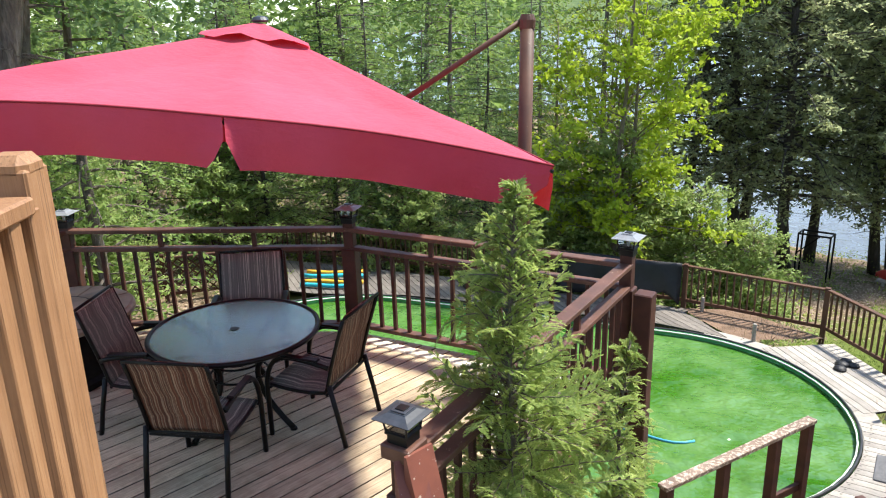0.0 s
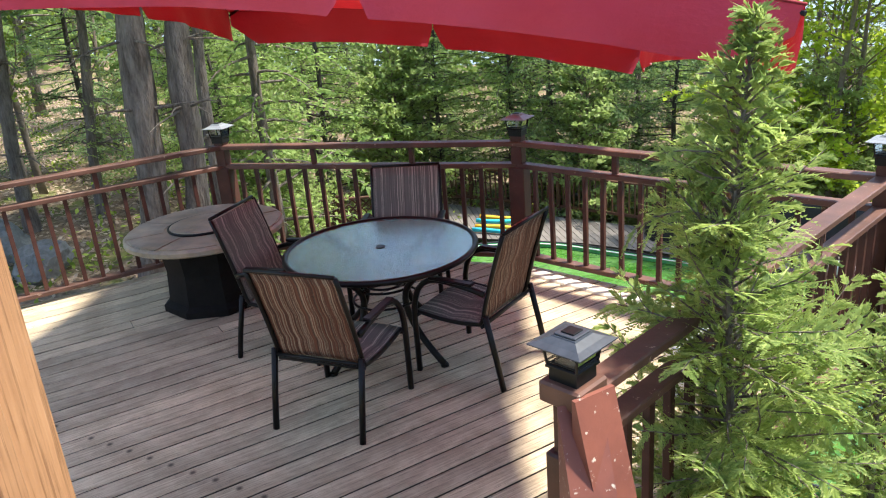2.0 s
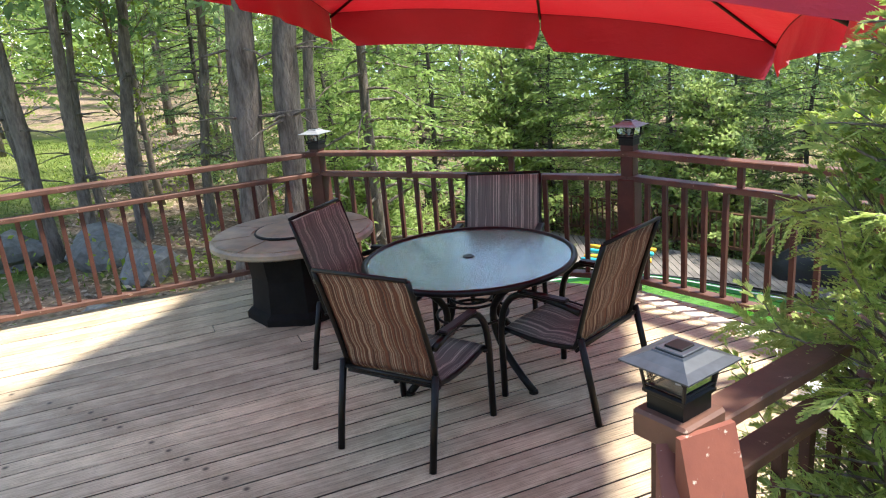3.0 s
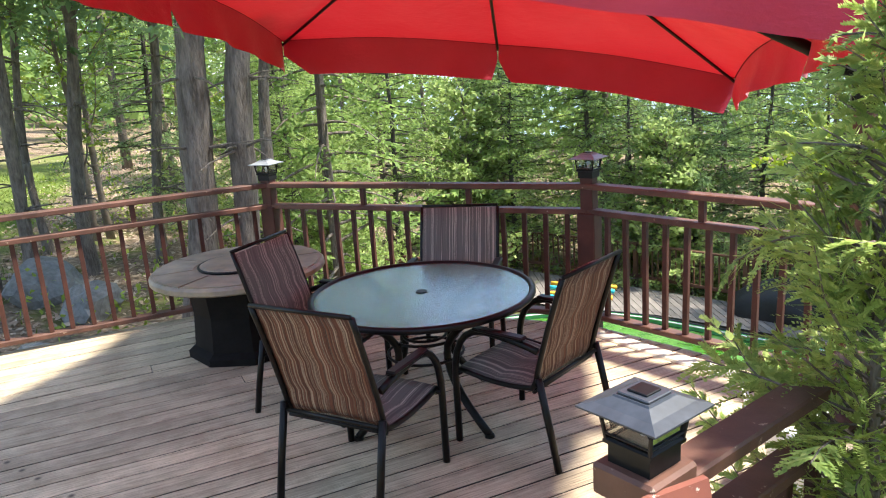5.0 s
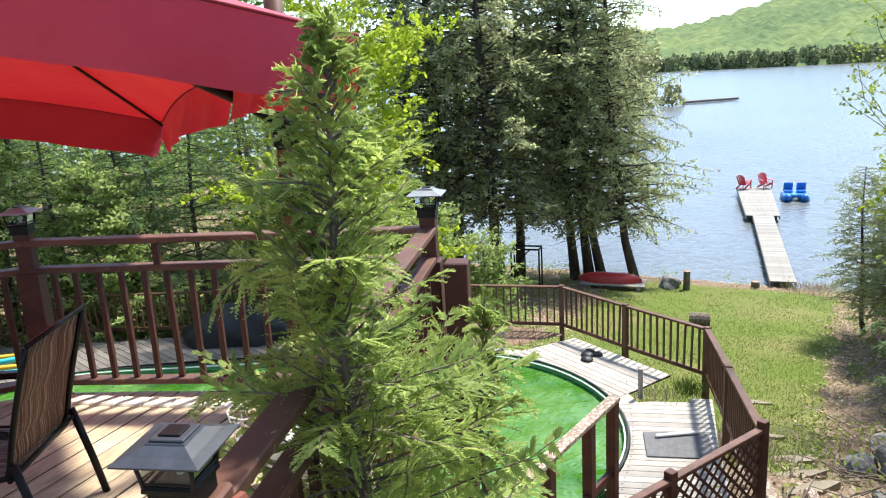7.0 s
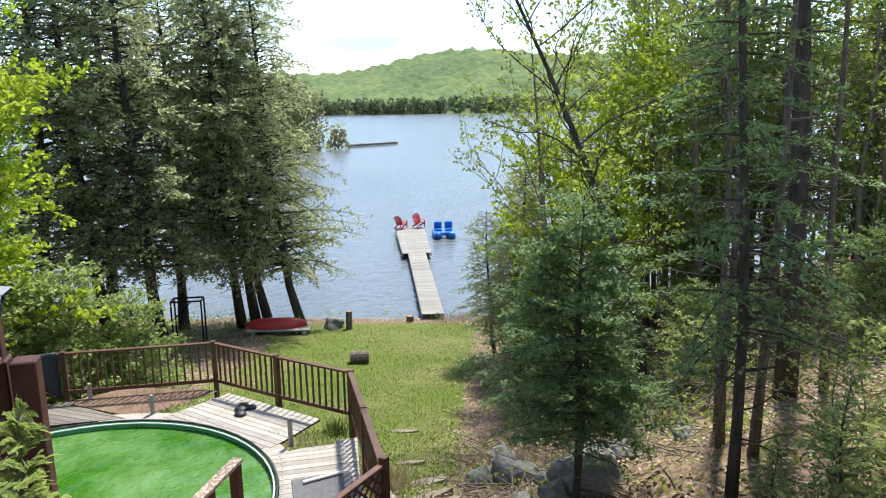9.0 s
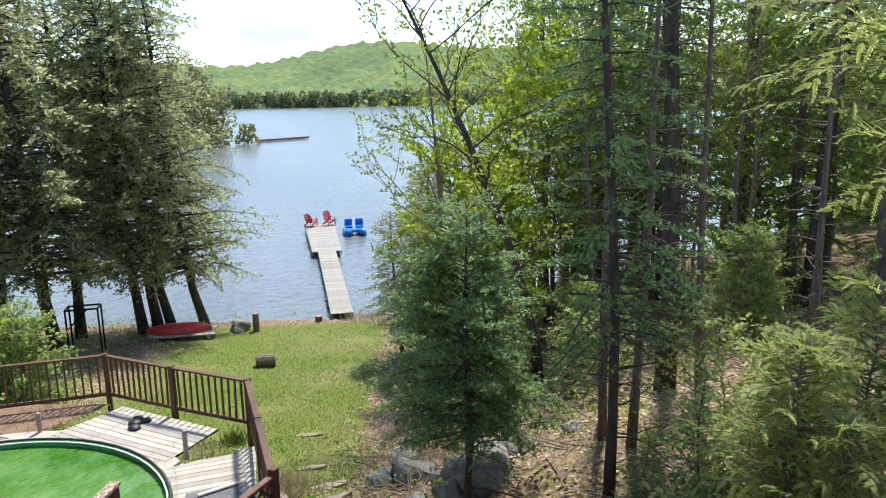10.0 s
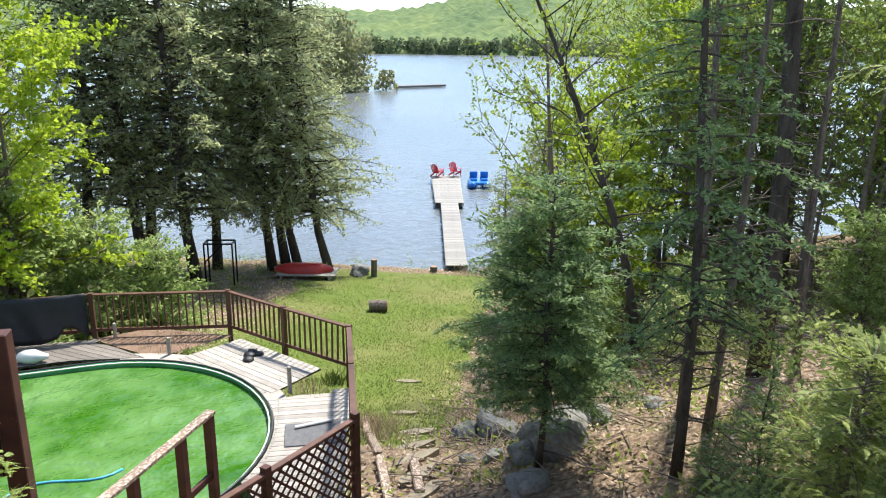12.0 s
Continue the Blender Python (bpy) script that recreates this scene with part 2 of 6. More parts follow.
def clear_pane(name):
    """Thin clear glass: light passes, a little is mirrored."""
    m, nt, b = material(name, 0.05)
    tr = nt.nodes.new("ShaderNodeBsdfTransparent")
    tr.inputs["Color"].default_value = (0.93, 0.95, 0.94, 1)
    gl = nt.nodes.new("ShaderNodeBsdfGlossy")
    gl.inputs["Roughness"].default_value = 0.06
    fr = nt.nodes.new("ShaderNodeFresnel")
    fr.inputs["IOR"].default_value = 1.18
    mx = nt.nodes.new("ShaderNodeMixShader")
    nt.links.new(fr.outputs["Fac"], mx.inputs["Fac"])
    nt.links.new(tr.outputs["BSDF"], mx.inputs[1])
    nt.links.new(gl.outputs["BSDF"], mx.inputs[2])
    nt.links.new(mx.outputs["Shader"], nt.nodes["Material Output"].inputs["Surface"])
    return m


LANTERN_GLASS = clear_pane("lantern_glass")


def water_material(name, colour, rough, scale, strength, mixc=None, patch=0.5, deep=0.12, spec=0.5):
    m, nt, b = material(name, rough, 0, spec)
    f = noise_node(nt, patch, 5)
    nt.links.new(ramp_node(nt, f, [(0.35, colour), (0.65, mixc or colour)]), b.inputs["Base Color"])
    b.inputs["IOR"].default_value = 1.33
    w = noise_node(nt, scale, 3, (1, 1, 1))
    bump(nt, b, w, strength, deep)
    return m


# pool: paler patches in the base colour stand in for sky reflections
POOL_WATER = water_material("green_pool_water", (0.03, 0.118, 0.006), 0.015, 1.7, 1.0, (0.115, 0.235, 0.07), 0.8, 0.2, 1.0)
LAKE_WATER = water_material("lake_water", (0.11, 0.125, 0.13), 0.2, 1.6, 1.0, (0.14, 0.152, 0.155), 0.05)


def ground_material():
    """Lawn, leaf litter and bare forest floor, blended by plan and noise."""
    m, nt, b = material("ground", 0.95, 0, 0.1)
    att = nt.nodes.new("ShaderNodeAttribute")
    att.attribute_name = "lawn"
    f1 = noise_node(nt, 0.9, 6)
    f2 = noise_node(nt, 14, 5)
    grass = ramp_node(nt, f2, [(0.3, (0.065, 0.095, 0.02)), (0.6, (0.125, 0.165, 0.036)), (0.8, (0.23, 0.23, 0.075))])
    f3 = noise_node(nt, 0.35, 5)
    grass = mix_node(nt, ramp_node(nt, f3, [(0.45, (0, 0, 0)), (0.68, (0.55, 0.55, 0.55))]), grass, (0.21, 0.18, 0.085))
    litter = ramp_node(nt, f2, [(0.25, (0.07, 0.05, 0.033)), (0.5, (0.2, 0.145, 0.10)), (0.75, (0.38, 0.29, 0.2))])
    moss = mix_node(nt, ramp_node(nt, f1, [(0.52, (0, 0, 0)), (0.62, (1, 1, 1))]), litter, (0.11, 0.12, 0.04))
    mth = nt.nodes.new("ShaderNodeMath")
    mth.operation = "ADD"
    nt.links.new(att.outputs["Fac"], mth.inputs[0])
    sub = nt.nodes.new("ShaderNodeMath")
    sub.operation, sub.inputs[1].default_value = "SUBTRACT", 0.5
    nt.links.new(f1, sub.inputs[0])
    nt.links.new(sub.outputs[0], mth.inputs[1])
    fac = ramp_node(nt, mth.outputs[0], [(0.42, (0, 0, 0)), (0.6, (1, 1, 1))])
    nt.links.new(mix_node(nt, fac, moss, grass), b.inputs["Base Color"])
    bump(nt, b, f2, 0.8, 0.05)
    return m


GROUND = ground_material()
LEAF_CEDAR = foliage("young_cedar_leaf", (0.15, 0.24, 0.065), (0.46, 0.56, 0.16), 0.55, (0.68, 0.72, 0.27), 5.0)
LEAF_SPRAY = foliage("pale_cedar_spray", (0.19, 0.26, 0.07), (0.48, 0.54, 0.19), 0.55, (0.66, 0.68, 0.32), 2.5)
LEAF_DARK = foliage("old_cedar_leaf", (0.26, 0.30, 0.15), (0.44, 0.48, 0.245), 0.66, (0.50, 0.52, 0.30))
LEAF_FIR = foliage("fir_needles", (0.085, 0.15, 0.06), (0.25, 0.36, 0.145), 0.55, (0.36, 0.47, 0.21), 1.4)
LEAF_YOUNG = foliage("young_hemlock_needles", (0.12, 0.2, 0.045), (0.32, 0.43, 0.12), 0.5, (0.46, 0.54, 0.2), 1.2)
LEAF_BUSH = foliage("light_cedar_leaf", (0.2, 0.28, 0.08), (0.42, 0.52, 0.18), 0.5, (0.55, 0.62, 0.26))
LEAF_PINE = foliage("hemlock_needles", (0.12, 0.2, 0.05), (0.28, 0.39, 0.11), 0.58, (0.42, 0.5, 0.16))
LEAF_BRIGHT = foliage("spring_maple_leaf", (0.22, 0.32, 0.02), (0.46, 0.56, 0.05), 0.55, (0.60, 0.66, 0.10))
LEAF_MID = foliage("spring_birch_leaf", (0.15, 0.22, 0.03), (0.34, 0.42, 0.07), 0.5, (0.46, 0.5, 0.12))
GRASS_MAT = foliage("grass_blade", (0.08, 0.12, 0.022), (0.175, 0.23, 0.048), 0.35, (0.33, 0.31, 0.12))
LITTER_MAT = foliage("dry_leaf", (0.2, 0.135, 0.09), (0.5, 0.39, 0.28), 0.25, (0.62, 0.53, 0.42))


def hill_material():
    m, nt, b = material("forested_hill", 0.95, 0, 0.05)
    f1 = noise_node(nt, 0.02, 5)
    f2 = noise_node(nt, 0.16, 5)
    col = ramp_node(nt, f2, [(0.3, (0.055, 0.085, 0.035)), (0.5, (0.11, 0.155, 0.06)), (0.72, (0.20, 0.24, 0.095))])
    col = mix_node(nt, 0.4, col, ramp_node(nt, f1, [(0.4, (0.07, 0.115, 0.065)), (0.62, (0.17, 0.215, 0.09))]))
    nt.links.new(col, b.inputs["Base Color"])
    bump(nt, b, f2, 0.6, 1.5)
    return m


HILL = hill_material()
# both far tree colours are softened and lightened to carry the distance haze
LEAF_POINT = foliage("hazy_far_trees", (0.15, 0.165, 0.075), (0.27, 0.28, 0.13), 0.5, (0.33, 0.30, 0.17), 0.1)
LEAF_FAR = foliage("far_conifer", (0.13, 0.17, 0.085), (0.20, 0.245, 0.115), 0.45, (0.26, 0.30, 0.14), 0.05)


# ---- mesh tools ----
class Shape:
    """Vertices and faces gathered before they become one mesh."""

    def __init__(self):
        self.v, self.f = [], []

    def add(self, verts, faces, m=None):
        k = len(self.v)
        self.v.extend([tuple(m @ Vector(p)) for p in verts] if m is not None else [tuple(p) for p in verts])
        self.f.extend([tuple(i + k for i in f) for f in faces])
        return self

    def box(self, size, m=None, c=0.004):
        return self.add(*chamfered(*[round(s, 4) for s in size], c), m)

    def beam(self, a, b, w, h, c=0.004, up=(0, 0, 1)):
        """A timber from a to b; w across, h along up."""
        a, b = Vector(a), Vector(b)
        d = b - a
        x = d.normalized()
        y = Vector(up).cross(x).normalized()
        z = x.cross(y)
        m = Matrix.Translation((a + b) / 2) @ Matrix((x, y, z)).transposed().to_4x4()
        return self.box((d.length, w, h), m, c)

    def tube(self, pts, radii, n=8, cap=True, closed=False):
        pts = [Vector(p) for p in pts]
        if isinstance(radii, (int, float)):
            radii = [radii] * len(pts)
        k, side = len(self.v), Vector((0.31, 0.2, 0.93))
        count = len(pts)
        for i, p in enumerate(pts):
            t = (pts[(i + 1) % count] - pts[i - 1]) if closed else (pts[min(i + 1, count - 1)] - pts[max(i - 1, 0)])
            t = t.normalized() if t.length > 1e-9 else Vector((0, 0, 1))
            u = side - t * side.dot(t)
            if u.length < 0.05:
                u = Vector((1, 0, 0)) - t * t.x
            u.normalize()
            side = u
            w = t.cross(u)
            for j in range(n):
                a = 2 * math.pi * j / n
                self.v.append(tuple(p + (u * math.cos(a) + w * math.sin(a)) * radii[i]))
        for i in range(count if closed else count - 1):
            for j in range(n):
                i2 = (i + 1) % count
                self.f.append((k + i * n + j, k + i * n + (j + 1) % n, k + i2 * n + (j + 1) % n, k + i2 * n + j))
        if cap and not closed:
            self.f.append(tuple(k + j for j in reversed(range(n))))
            self.f.append(tuple(k + (count - 1) * n + j for j in range(n)))
        return self

    def lathe(self, profile, n=24, m=None, squash=1.0):
        v, f = [], []
        for r, z in profile:
            for j in range(n):
                a = 2 * math.pi * j / n
                v.append((r * math.cos(a), r * math.sin(a) * squash, z))
        for i in range(len(profile) - 1):
            for j in range(n):
                f.append((i * n + j, i * n + (j + 1) % n, (i + 1) * n + (j + 1) % n, (i + 1) * n + j))
        f.append(tuple(reversed(range(n))))
        f.append(tuple((len(profile) - 1) * n + j for j in range(n)))
        return self.add(v, f, m)

    def mesh(self, name, mat, smooth=False):
        me = bpy.data.meshes.new(name)
        me.from_pydata(self.v, [], self.f)
        me.materials.append(mat)
        if smooth:
            me.shade_smooth()
        me.update()
        return me


def arc(p0, p1, p2, n=8):
    p0, p1, p2 = Vector(p0), Vector(p1), Vector(p2)
    return [p0.lerp(p1, t).lerp(p1.lerp(p2, t), t) for t in [i / (n - 1) for i in range(n)]]


_boxes = {}


def chamfered(sx, sy, sz, c):
    key = (sx, sy, sz, c)
    if key not in _boxes:
        c = min(c, sx / 3, sy / 3, sz / 3)
        bm = bmesh.new()
        for ix in (-1, 1):
            for iy in (-1, 1):
                for iz in (-1, 1):
                    x, y, z = ix * sx / 2, iy * sy / 2, iz * sz / 2
                    bm.verts.new((x, y - iy * c, z - iz * c))
                    bm.verts.new((x - ix * c, y, z - iz * c))
                    bm.verts.new((x - ix * c, y - iy * c, z))
        bmesh.ops.convex_hull(bm, input=bm.verts)
        bmesh.ops.dissolve_limit(bm, angle_limit=0.01, verts=bm.verts, edges=bm.edges)
        bm.verts.index_update()
        _boxes[key] = ([tuple(v.co) for v in bm.verts], [tuple(v.index for v in f.verts) for f in bm.faces])
        bm.free()
    return _boxes[key]


def part(name, shape, mat, parent, label="", smooth=False, m=None):
    me = shape if isinstance(shape, bpy.types.Mesh) else shape.mesh(name, mat, smooth)
    ob = new(name, me)
    ob.parent = parent
    if m is not None:
        ob.matrix_basis = m
    if label:
        ob["label"] = label
    return ob


def thing(name, label, category, m=None, group="", kind=""):
    ob = new(name)
    ob.empty_display_size = 0.1
    if m is not None:
        ob.matrix_basis = m
    return tagged(ob, label, category, group, kind)


def single(name, shape, mat, label, category, m=None, smooth=False, group="", kind=""):
    ob = new(name, shape.mesh(name, mat, smooth))
    if m is not None:
        ob.matrix_basis = m
    return tagged(ob, label, category, group, kind)


def smoothstep(a, b, x):
    t = np.clip((x - a) / (b - a), 0, 1)
    return t * t * (3 - 2 * t)


# ---- ground, lake, far shore ----
POOL_Z, LAKE_Z = -3.65, -7.3


def ground_z(x, y):
    """Height of the land: pool terrace, slope to the lake, banks on both sides."""
    x, y = np.asarray(x, float), np.asarray(y, float)
    q = 0.72 * x + 0.69 * y
    z = np.interp(q, [11.0, 13.0, 17.5, 25.0, 32.0, 36.0, 60.0], [-3.85, -4.5, -5.65, -6.6, -7.22, -8.4, -9.5])
    back = smoothstep(17.0, 26.0, y - 0.2 * x) * (1 - smoothstep(4.0, 10.0, x))
    z = z * (1 - back) + np.maximum(z, -4.2 + 0.0 * z) * back
    d = (-x - 4.0) - (y - 8.0)
    w = smoothstep(-3.0, 2.2, d)
    z = z * (1 - w) + (-0.75 + 0.05 * np.maximum(d - 4, 0)) * w
    e = 0.707 * (x - 8.0) - 0.707 * (y - 7.5)
    z = z + np.where(e > 0, 0.36 * np.minimum(e, 6) + 0.2 * np.clip(e - 6, 0, 22), 0) * (1 - smoothstep(27.0, 31.0, q))
    return z


def lawn_amount(x, y):
    q = 0.72 * x + 0.69 * y
    side = -0.69 * x + 0.72 * y
    a = smoothstep(11.0, 12.5, q) * (1 - smoothstep(30.5, 32.0, q)) * smoothstep(0.0, 1.7, side) * (1 - smoothstep(7.0, 10.5, side))
    d = (-x - 4.0) - (y - 8.0)
    left = smoothstep(4.5, 8.0, d) * (1 - smoothstep(22, 30, -x))
    back = smoothstep(19.0, 21.0, y) * (1 - smoothstep(25.0, 29.0, y)) * smoothstep(-4.0, -1.0, x) * (1 - smoothstep(5.0, 7.0, x)) * 0.8
    return np.maximum(np.maximum(a, left), back)


def grid_sheet(name, xs, ys, zfun, mat, bumpy=0.0):
    X, Y = np.meshgrid(xs, ys)
    Z = zfun(X, Y)
    if bumpy:
        Z = Z + bumpy * (np.sin(X * 1.7 + np.sin(Y * 1.3)) * np.cos(Y * 1.9 + X * 0.6) + 0.5 * np.sin(X * 4.1 + Y * 3.3))
    nx, ny = len(xs), len(ys)
    idx = np.arange(nx * ny).reshape(ny, nx)
    faces = np.stack([idx[:-1, :-1], idx[:-1, 1:], idx[1:, 1:], idx[1:, :-1]], -1).reshape(-1, 4)
    me = bpy.data.meshes.new(name)
    me.from_pydata(np.stack([X, Y, Z], -1).reshape(-1, 3).tolist(), [], faces.tolist())
    me.materials.append(mat)
    me.shade_smooth()
    return me, X.reshape(-1), Y.reshape(-1)


def stretched(lo, hi, fine_lo, fine_hi, step, far):
    a = np.arange(fine_lo, fine_hi, step)
    left = fine_lo - np.geomspace(step, fine_lo - lo, far)[::-1]
    right = fine_hi + np.geomspace(step, hi - fine_hi, far)
    return np.concatenate([left, a, right])


POOL_C1, POOL_C2, POOL_R = Vector((2.9, 11.9)), Vector((-3.2, 13.76)), 3.2


def in_pool(X, Y, grow):
    ax = np.array(POOL_C2 - POOL_C1)
    t = np.clip(((X - POOL_C1.x) * ax[0] + (Y - POOL_C1.y) * ax[1]) / ax.dot(ax), 0, 1)
    return np.hypot(X - POOL_C1.x - t * ax[0], Y - POOL_C1.y - t * ax[1]) < POOL_R + grow


def land(X, Y):
    z = ground_z(X, Y)
    return np.where(in_pool(X, Y, 0.45), np.minimum(z, -5.2), z)


me, gx, gy = grid_sheet("ground", stretched(-900, 900, -26, 44, 0.4, 14), stretched(-500, 60, -8, 40, 0.4, 10), land, GROUND, 0.05)
att = me.attributes.new("lawn", "FLOAT", "POINT")
att.data.foreach_set("value", lawn_amount(gx, gy).astype(np.float32))
tagged(new("ground", me), "mown lawn, leaf litter and forest floor sloping to a lake", "ground", kind="structure")

lake = Shape().add([(-900, -300, LAKE_Z), (900, -300, LAKE_Z), (900, 900, LAKE_Z), (-900, 900, LAKE_Z)], [(0, 1, 2, 3)])
single("water", lake, LAKE_WATER, "calm grey-blue lake with small ripples", "lake", kind="structure")


def hill_z(X, Y):
    q = 0.66 * X + 0.75 * Y
    s = 0.75 * X - 0.66 * Y
    rise = smoothstep(455, 720, q)
    crest = 32 + 6 * np.sin(s * 0.011 + 0.9) + 4 * np.sin(s * 0.031 + 1.0) + 10 * smoothstep(-120, 120, s)
    near = smoothstep(452, 462, q) * 10
    rough = 2.2 * np.sin(X * 0.21) * np.cos(Y * 0.19) + 1.6 * np.sin(X * 0.47 + Y * 0.33)
    return LAKE_Z - 6 + near + rise * crest + rough * smoothstep(460, 500, q)


me, _, _ = grid_sheet("backdrop", np.arange(-300, 900, 9.0), np.arange(150, 1100, 9.0), hill_z, HILL)
tagged(new("backdrop", me), "forested hill in fresh spring green beyond the lake", "hill", kind="structure")

# ---- upper stair landing, stairs, main deck ----
P1, P2, P4, PC = Vector((-3.82, 6.38, 0)), Vector((-1.08, 6.45, 0)), Vector((1.32, 5.42, 0)), Vector((-0.04, 2.72, 0))
PL = Vector((-6.6, 3.0, 0))
EDGE = [PL, P1, P2, P4, PC, Vector((-0.55, 1.5, 0)), Vector((-6.6, 1.5, 0))]


def clip_line(y0, poly, ang):
    """Where a board's centre line, turned by ang, crosses the outline."""
    c, s = math.cos(ang), math.sin(ang)
    hits = []
    for i, a in enumerate(poly):
        b = poly[(i + 1) % len(poly)]
        va, vb = -s * a.x + c * a.y, -s * b.x + c * b.y
        if (va - y0) * (vb - y0) < 0:
            t = (y0 - va) / (vb - va)
            p = a.lerp(b, t)
            hits.append(c * p.x + s * p.y)
    return sorted(hits)


def boarded(name, poly, ang, z, width, gap, thick, mat, label, category, joist=True):
    """A floor of single boards clipped to an outline."""
    floor = thing(name, label, category, kind="structure")
    c, s = math.cos(ang), math.sin(ang)
    vals = [-s * p.x + c * p.y for p in poly]
    y, rnd = min(vals) + width / 2, random.Random(len(name))
    rot = Matrix.Rotation(ang, 4, "Z")
    half = (width - gap) / 2
    while y < max(vals):
        lo, hi = clip_line(y - half, poly, ang), clip_line(y + half, poly, ang)
        if len(lo) != len(hi):
            lo = hi = clip_line(y, poly, ang)
        if lo:
            for (a0, b0), (a1, b1) in zip(zip(lo[::2], lo[1::2]), zip(hi[::2], hi[1::2])):
                cuts = []
                x = max(a0, a1) + rnd.uniform(4.0, 9.5)
                while x < min(b0, b1) - 0.8:
                    cuts.append(x)
                    x += rnd.uniform(5.0, 7.0)
                left = [(a0, a1)] + [(c, c) for c in cuts]
                right = [(c - 0.004, c - 0.004) for c in cuts] + [(b0, b1)]
                for (u0, u1), (v0, v1) in zip(left, right):
                    if min(v0 - u0, v1 - u1) < 0.05:
                        continue
                    mid, e = (u0 + v0) / 2, 0.004
                    sh = Shape()
                    for zz, ins in ((-thick, 0.0), (-e, 0.0), (0.0, e)):
                        sh.v.extend([(u0 - mid + ins, -half + ins, zz), (v0 - mid - ins, -half + ins, zz), (v1 - mid - ins, half - ins, zz), (u1 - mid + ins, half - ins, zz)])
                    sh.f = [(3, 2, 1, 0), (8, 9, 10, 11)] + [(r + i, r + (i + 1) % 4, r + 4 + (i + 1) % 4, r + 4 + i) for r in (0, 4) for i in range(4)]
                    ob = part("plank", sh, mat, floor, m=rot @ Matrix.Translation((mid, y, z + rnd.uniform(-0.0015, 0.0015))))
                    # side faces get the dark gap-shade colour, the top keeps its wood
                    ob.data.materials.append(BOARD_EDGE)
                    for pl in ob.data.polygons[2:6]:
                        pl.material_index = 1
        y += width
    return floor


BOARD_ANGLE = math.radians(50.5)
boarded("floor", EDGE, BOARD_ANGLE, 0.0, 0.142, 0.011, 0.038, DECK_WOOD, "weathered grey-brown deck boards laid on the diagonal", "deck")
frame_sh = Shape()
for a, b in zip(EDGE, EDGE[1:] + EDGE[:1]):
    frame_sh.beam(a + Vector((0, 0, -0.17)), b + Vector((0, 0, -0.17)), 0.045, 0.24)
single("deck_frame", frame_sh, RED_STAIN, "dark stained rim joists under the deck boards", "deck frame", kind="structure")
# added solid sheet below the boards, stands in for the darkness under the deck
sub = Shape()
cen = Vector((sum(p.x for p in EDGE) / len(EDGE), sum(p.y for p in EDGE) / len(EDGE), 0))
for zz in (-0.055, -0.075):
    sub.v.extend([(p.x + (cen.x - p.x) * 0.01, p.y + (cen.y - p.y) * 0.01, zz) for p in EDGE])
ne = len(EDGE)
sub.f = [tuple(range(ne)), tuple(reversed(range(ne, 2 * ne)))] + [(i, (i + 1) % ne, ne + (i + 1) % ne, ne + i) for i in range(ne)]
single("deck_underlay", sub, DARK_WOOD, "added dark sheet under the deck that keeps the board gaps dark", "underlay", kind="structure")
# pale edge board outside the railing over the pool
edge = Shape()
nrm = (P4 - P2).cross(Vector((0, 0, -1))).normalized() * -1
for k in range(14):
    a, b = P2.lerp(P4, k / 14), P2.lerp(P4, (k + 1) / 14)
    bow = [0.10 + 0.10 * math.sin(math.pi * t / 14) for t in (k, k + 1)]
    edge.beam(a + nrm * bow[0] + Vector((0, 0, -0.01)), b + nrm * bow[1] + Vector((0, 0, -0.01)), 0.13, 0.05, 0.012)
single("deck_edging", edge, COPING, "pale curved edging board along the deck edge", "edging", kind="structure")

# stairs down from the landing
LANDING_Z, RISERS = 1.5, 9
stairs = thing("stairs", "wooden stairs from the house landing to the deck", "stairs", kind="structure")
rise, run = LANDING_Z / RISERS, 0.265
for k in range(1, RISERS):
    y = -0.1 + (k - 1) * run
    for j in (0, 1):
        part("tread", Shape().box((1.75, 0.135, 0.038)), DECK_WOOD, stairs, m=Matrix.Translation((0.42, y + 0.066 + j * 0.139, LANDING_Z - k * rise - 0.019)))
for x in (-0.42, 0.42, 1.26):
    part("stringer", Shape().beam((x, -0.15, LANDING_Z - 0.28), (x, -0.1 + 8 * run, -0.03), 0.04, 0.24), RED_STAIN, stairs)
boarded("landing_floor", [Vector(p) for p in ((-3.2, -3.4, 0), (3.2, -3.4, 0), (3.2, -0.1, 0), (-0.55, -0.1, 0), (-0.55, 1.44, 0), (-3.2, 1.44, 0))], 0.0, LANDING_Z, 0.142, 0.006, 0.038, DECK_WOOD, "weathered boards of the upper landing by the house", "landing")


# ---- guard of new lumber beside the stairs ----
guard = thing("stair_guard", "guard rail of new unstained lumber beside the stairs", "railing")
GA, GB = Vector((-0.64, 1.36, LANDING_Z)), Vector((-0.40, -0.6, LANDING_Z))
part("post", Shape().box((0.10, 0.10, 1.10), Matrix.Translation((0, 0, 0.55)), 0.006).add(*chamfered(0.10, 0.10, 0.06, 0.028), Matrix.Translation((0, 0, 1.10))), NEW_WOOD, guard, "square newel of new lumber with a bevelled top", m=Matrix.Translation(GA) @ Matrix.Rotation(0.12, 4, "Z"))
gd = (GB - GA).normalized()
up = Vector((0, 0, 1))
part("top_rail", Shape().beam(GA + gd * 0.07 + up * 1.03, GB + up * 1.03, 0.14, 0.04, 0.006), NEW_WOOD, guard)
part("bottom_rail", Shape().beam(GA + gd * 0.07 + up * 0.08, GB + up * 0.08, 0.04, 0.09), NEW_WOOD, guard)
part("upper_rail", Shape().beam(GA + gd * 0.07 + up * 0.965, GB + up * 0.965, 0.04, 0.09), NEW_WOOD, guard)
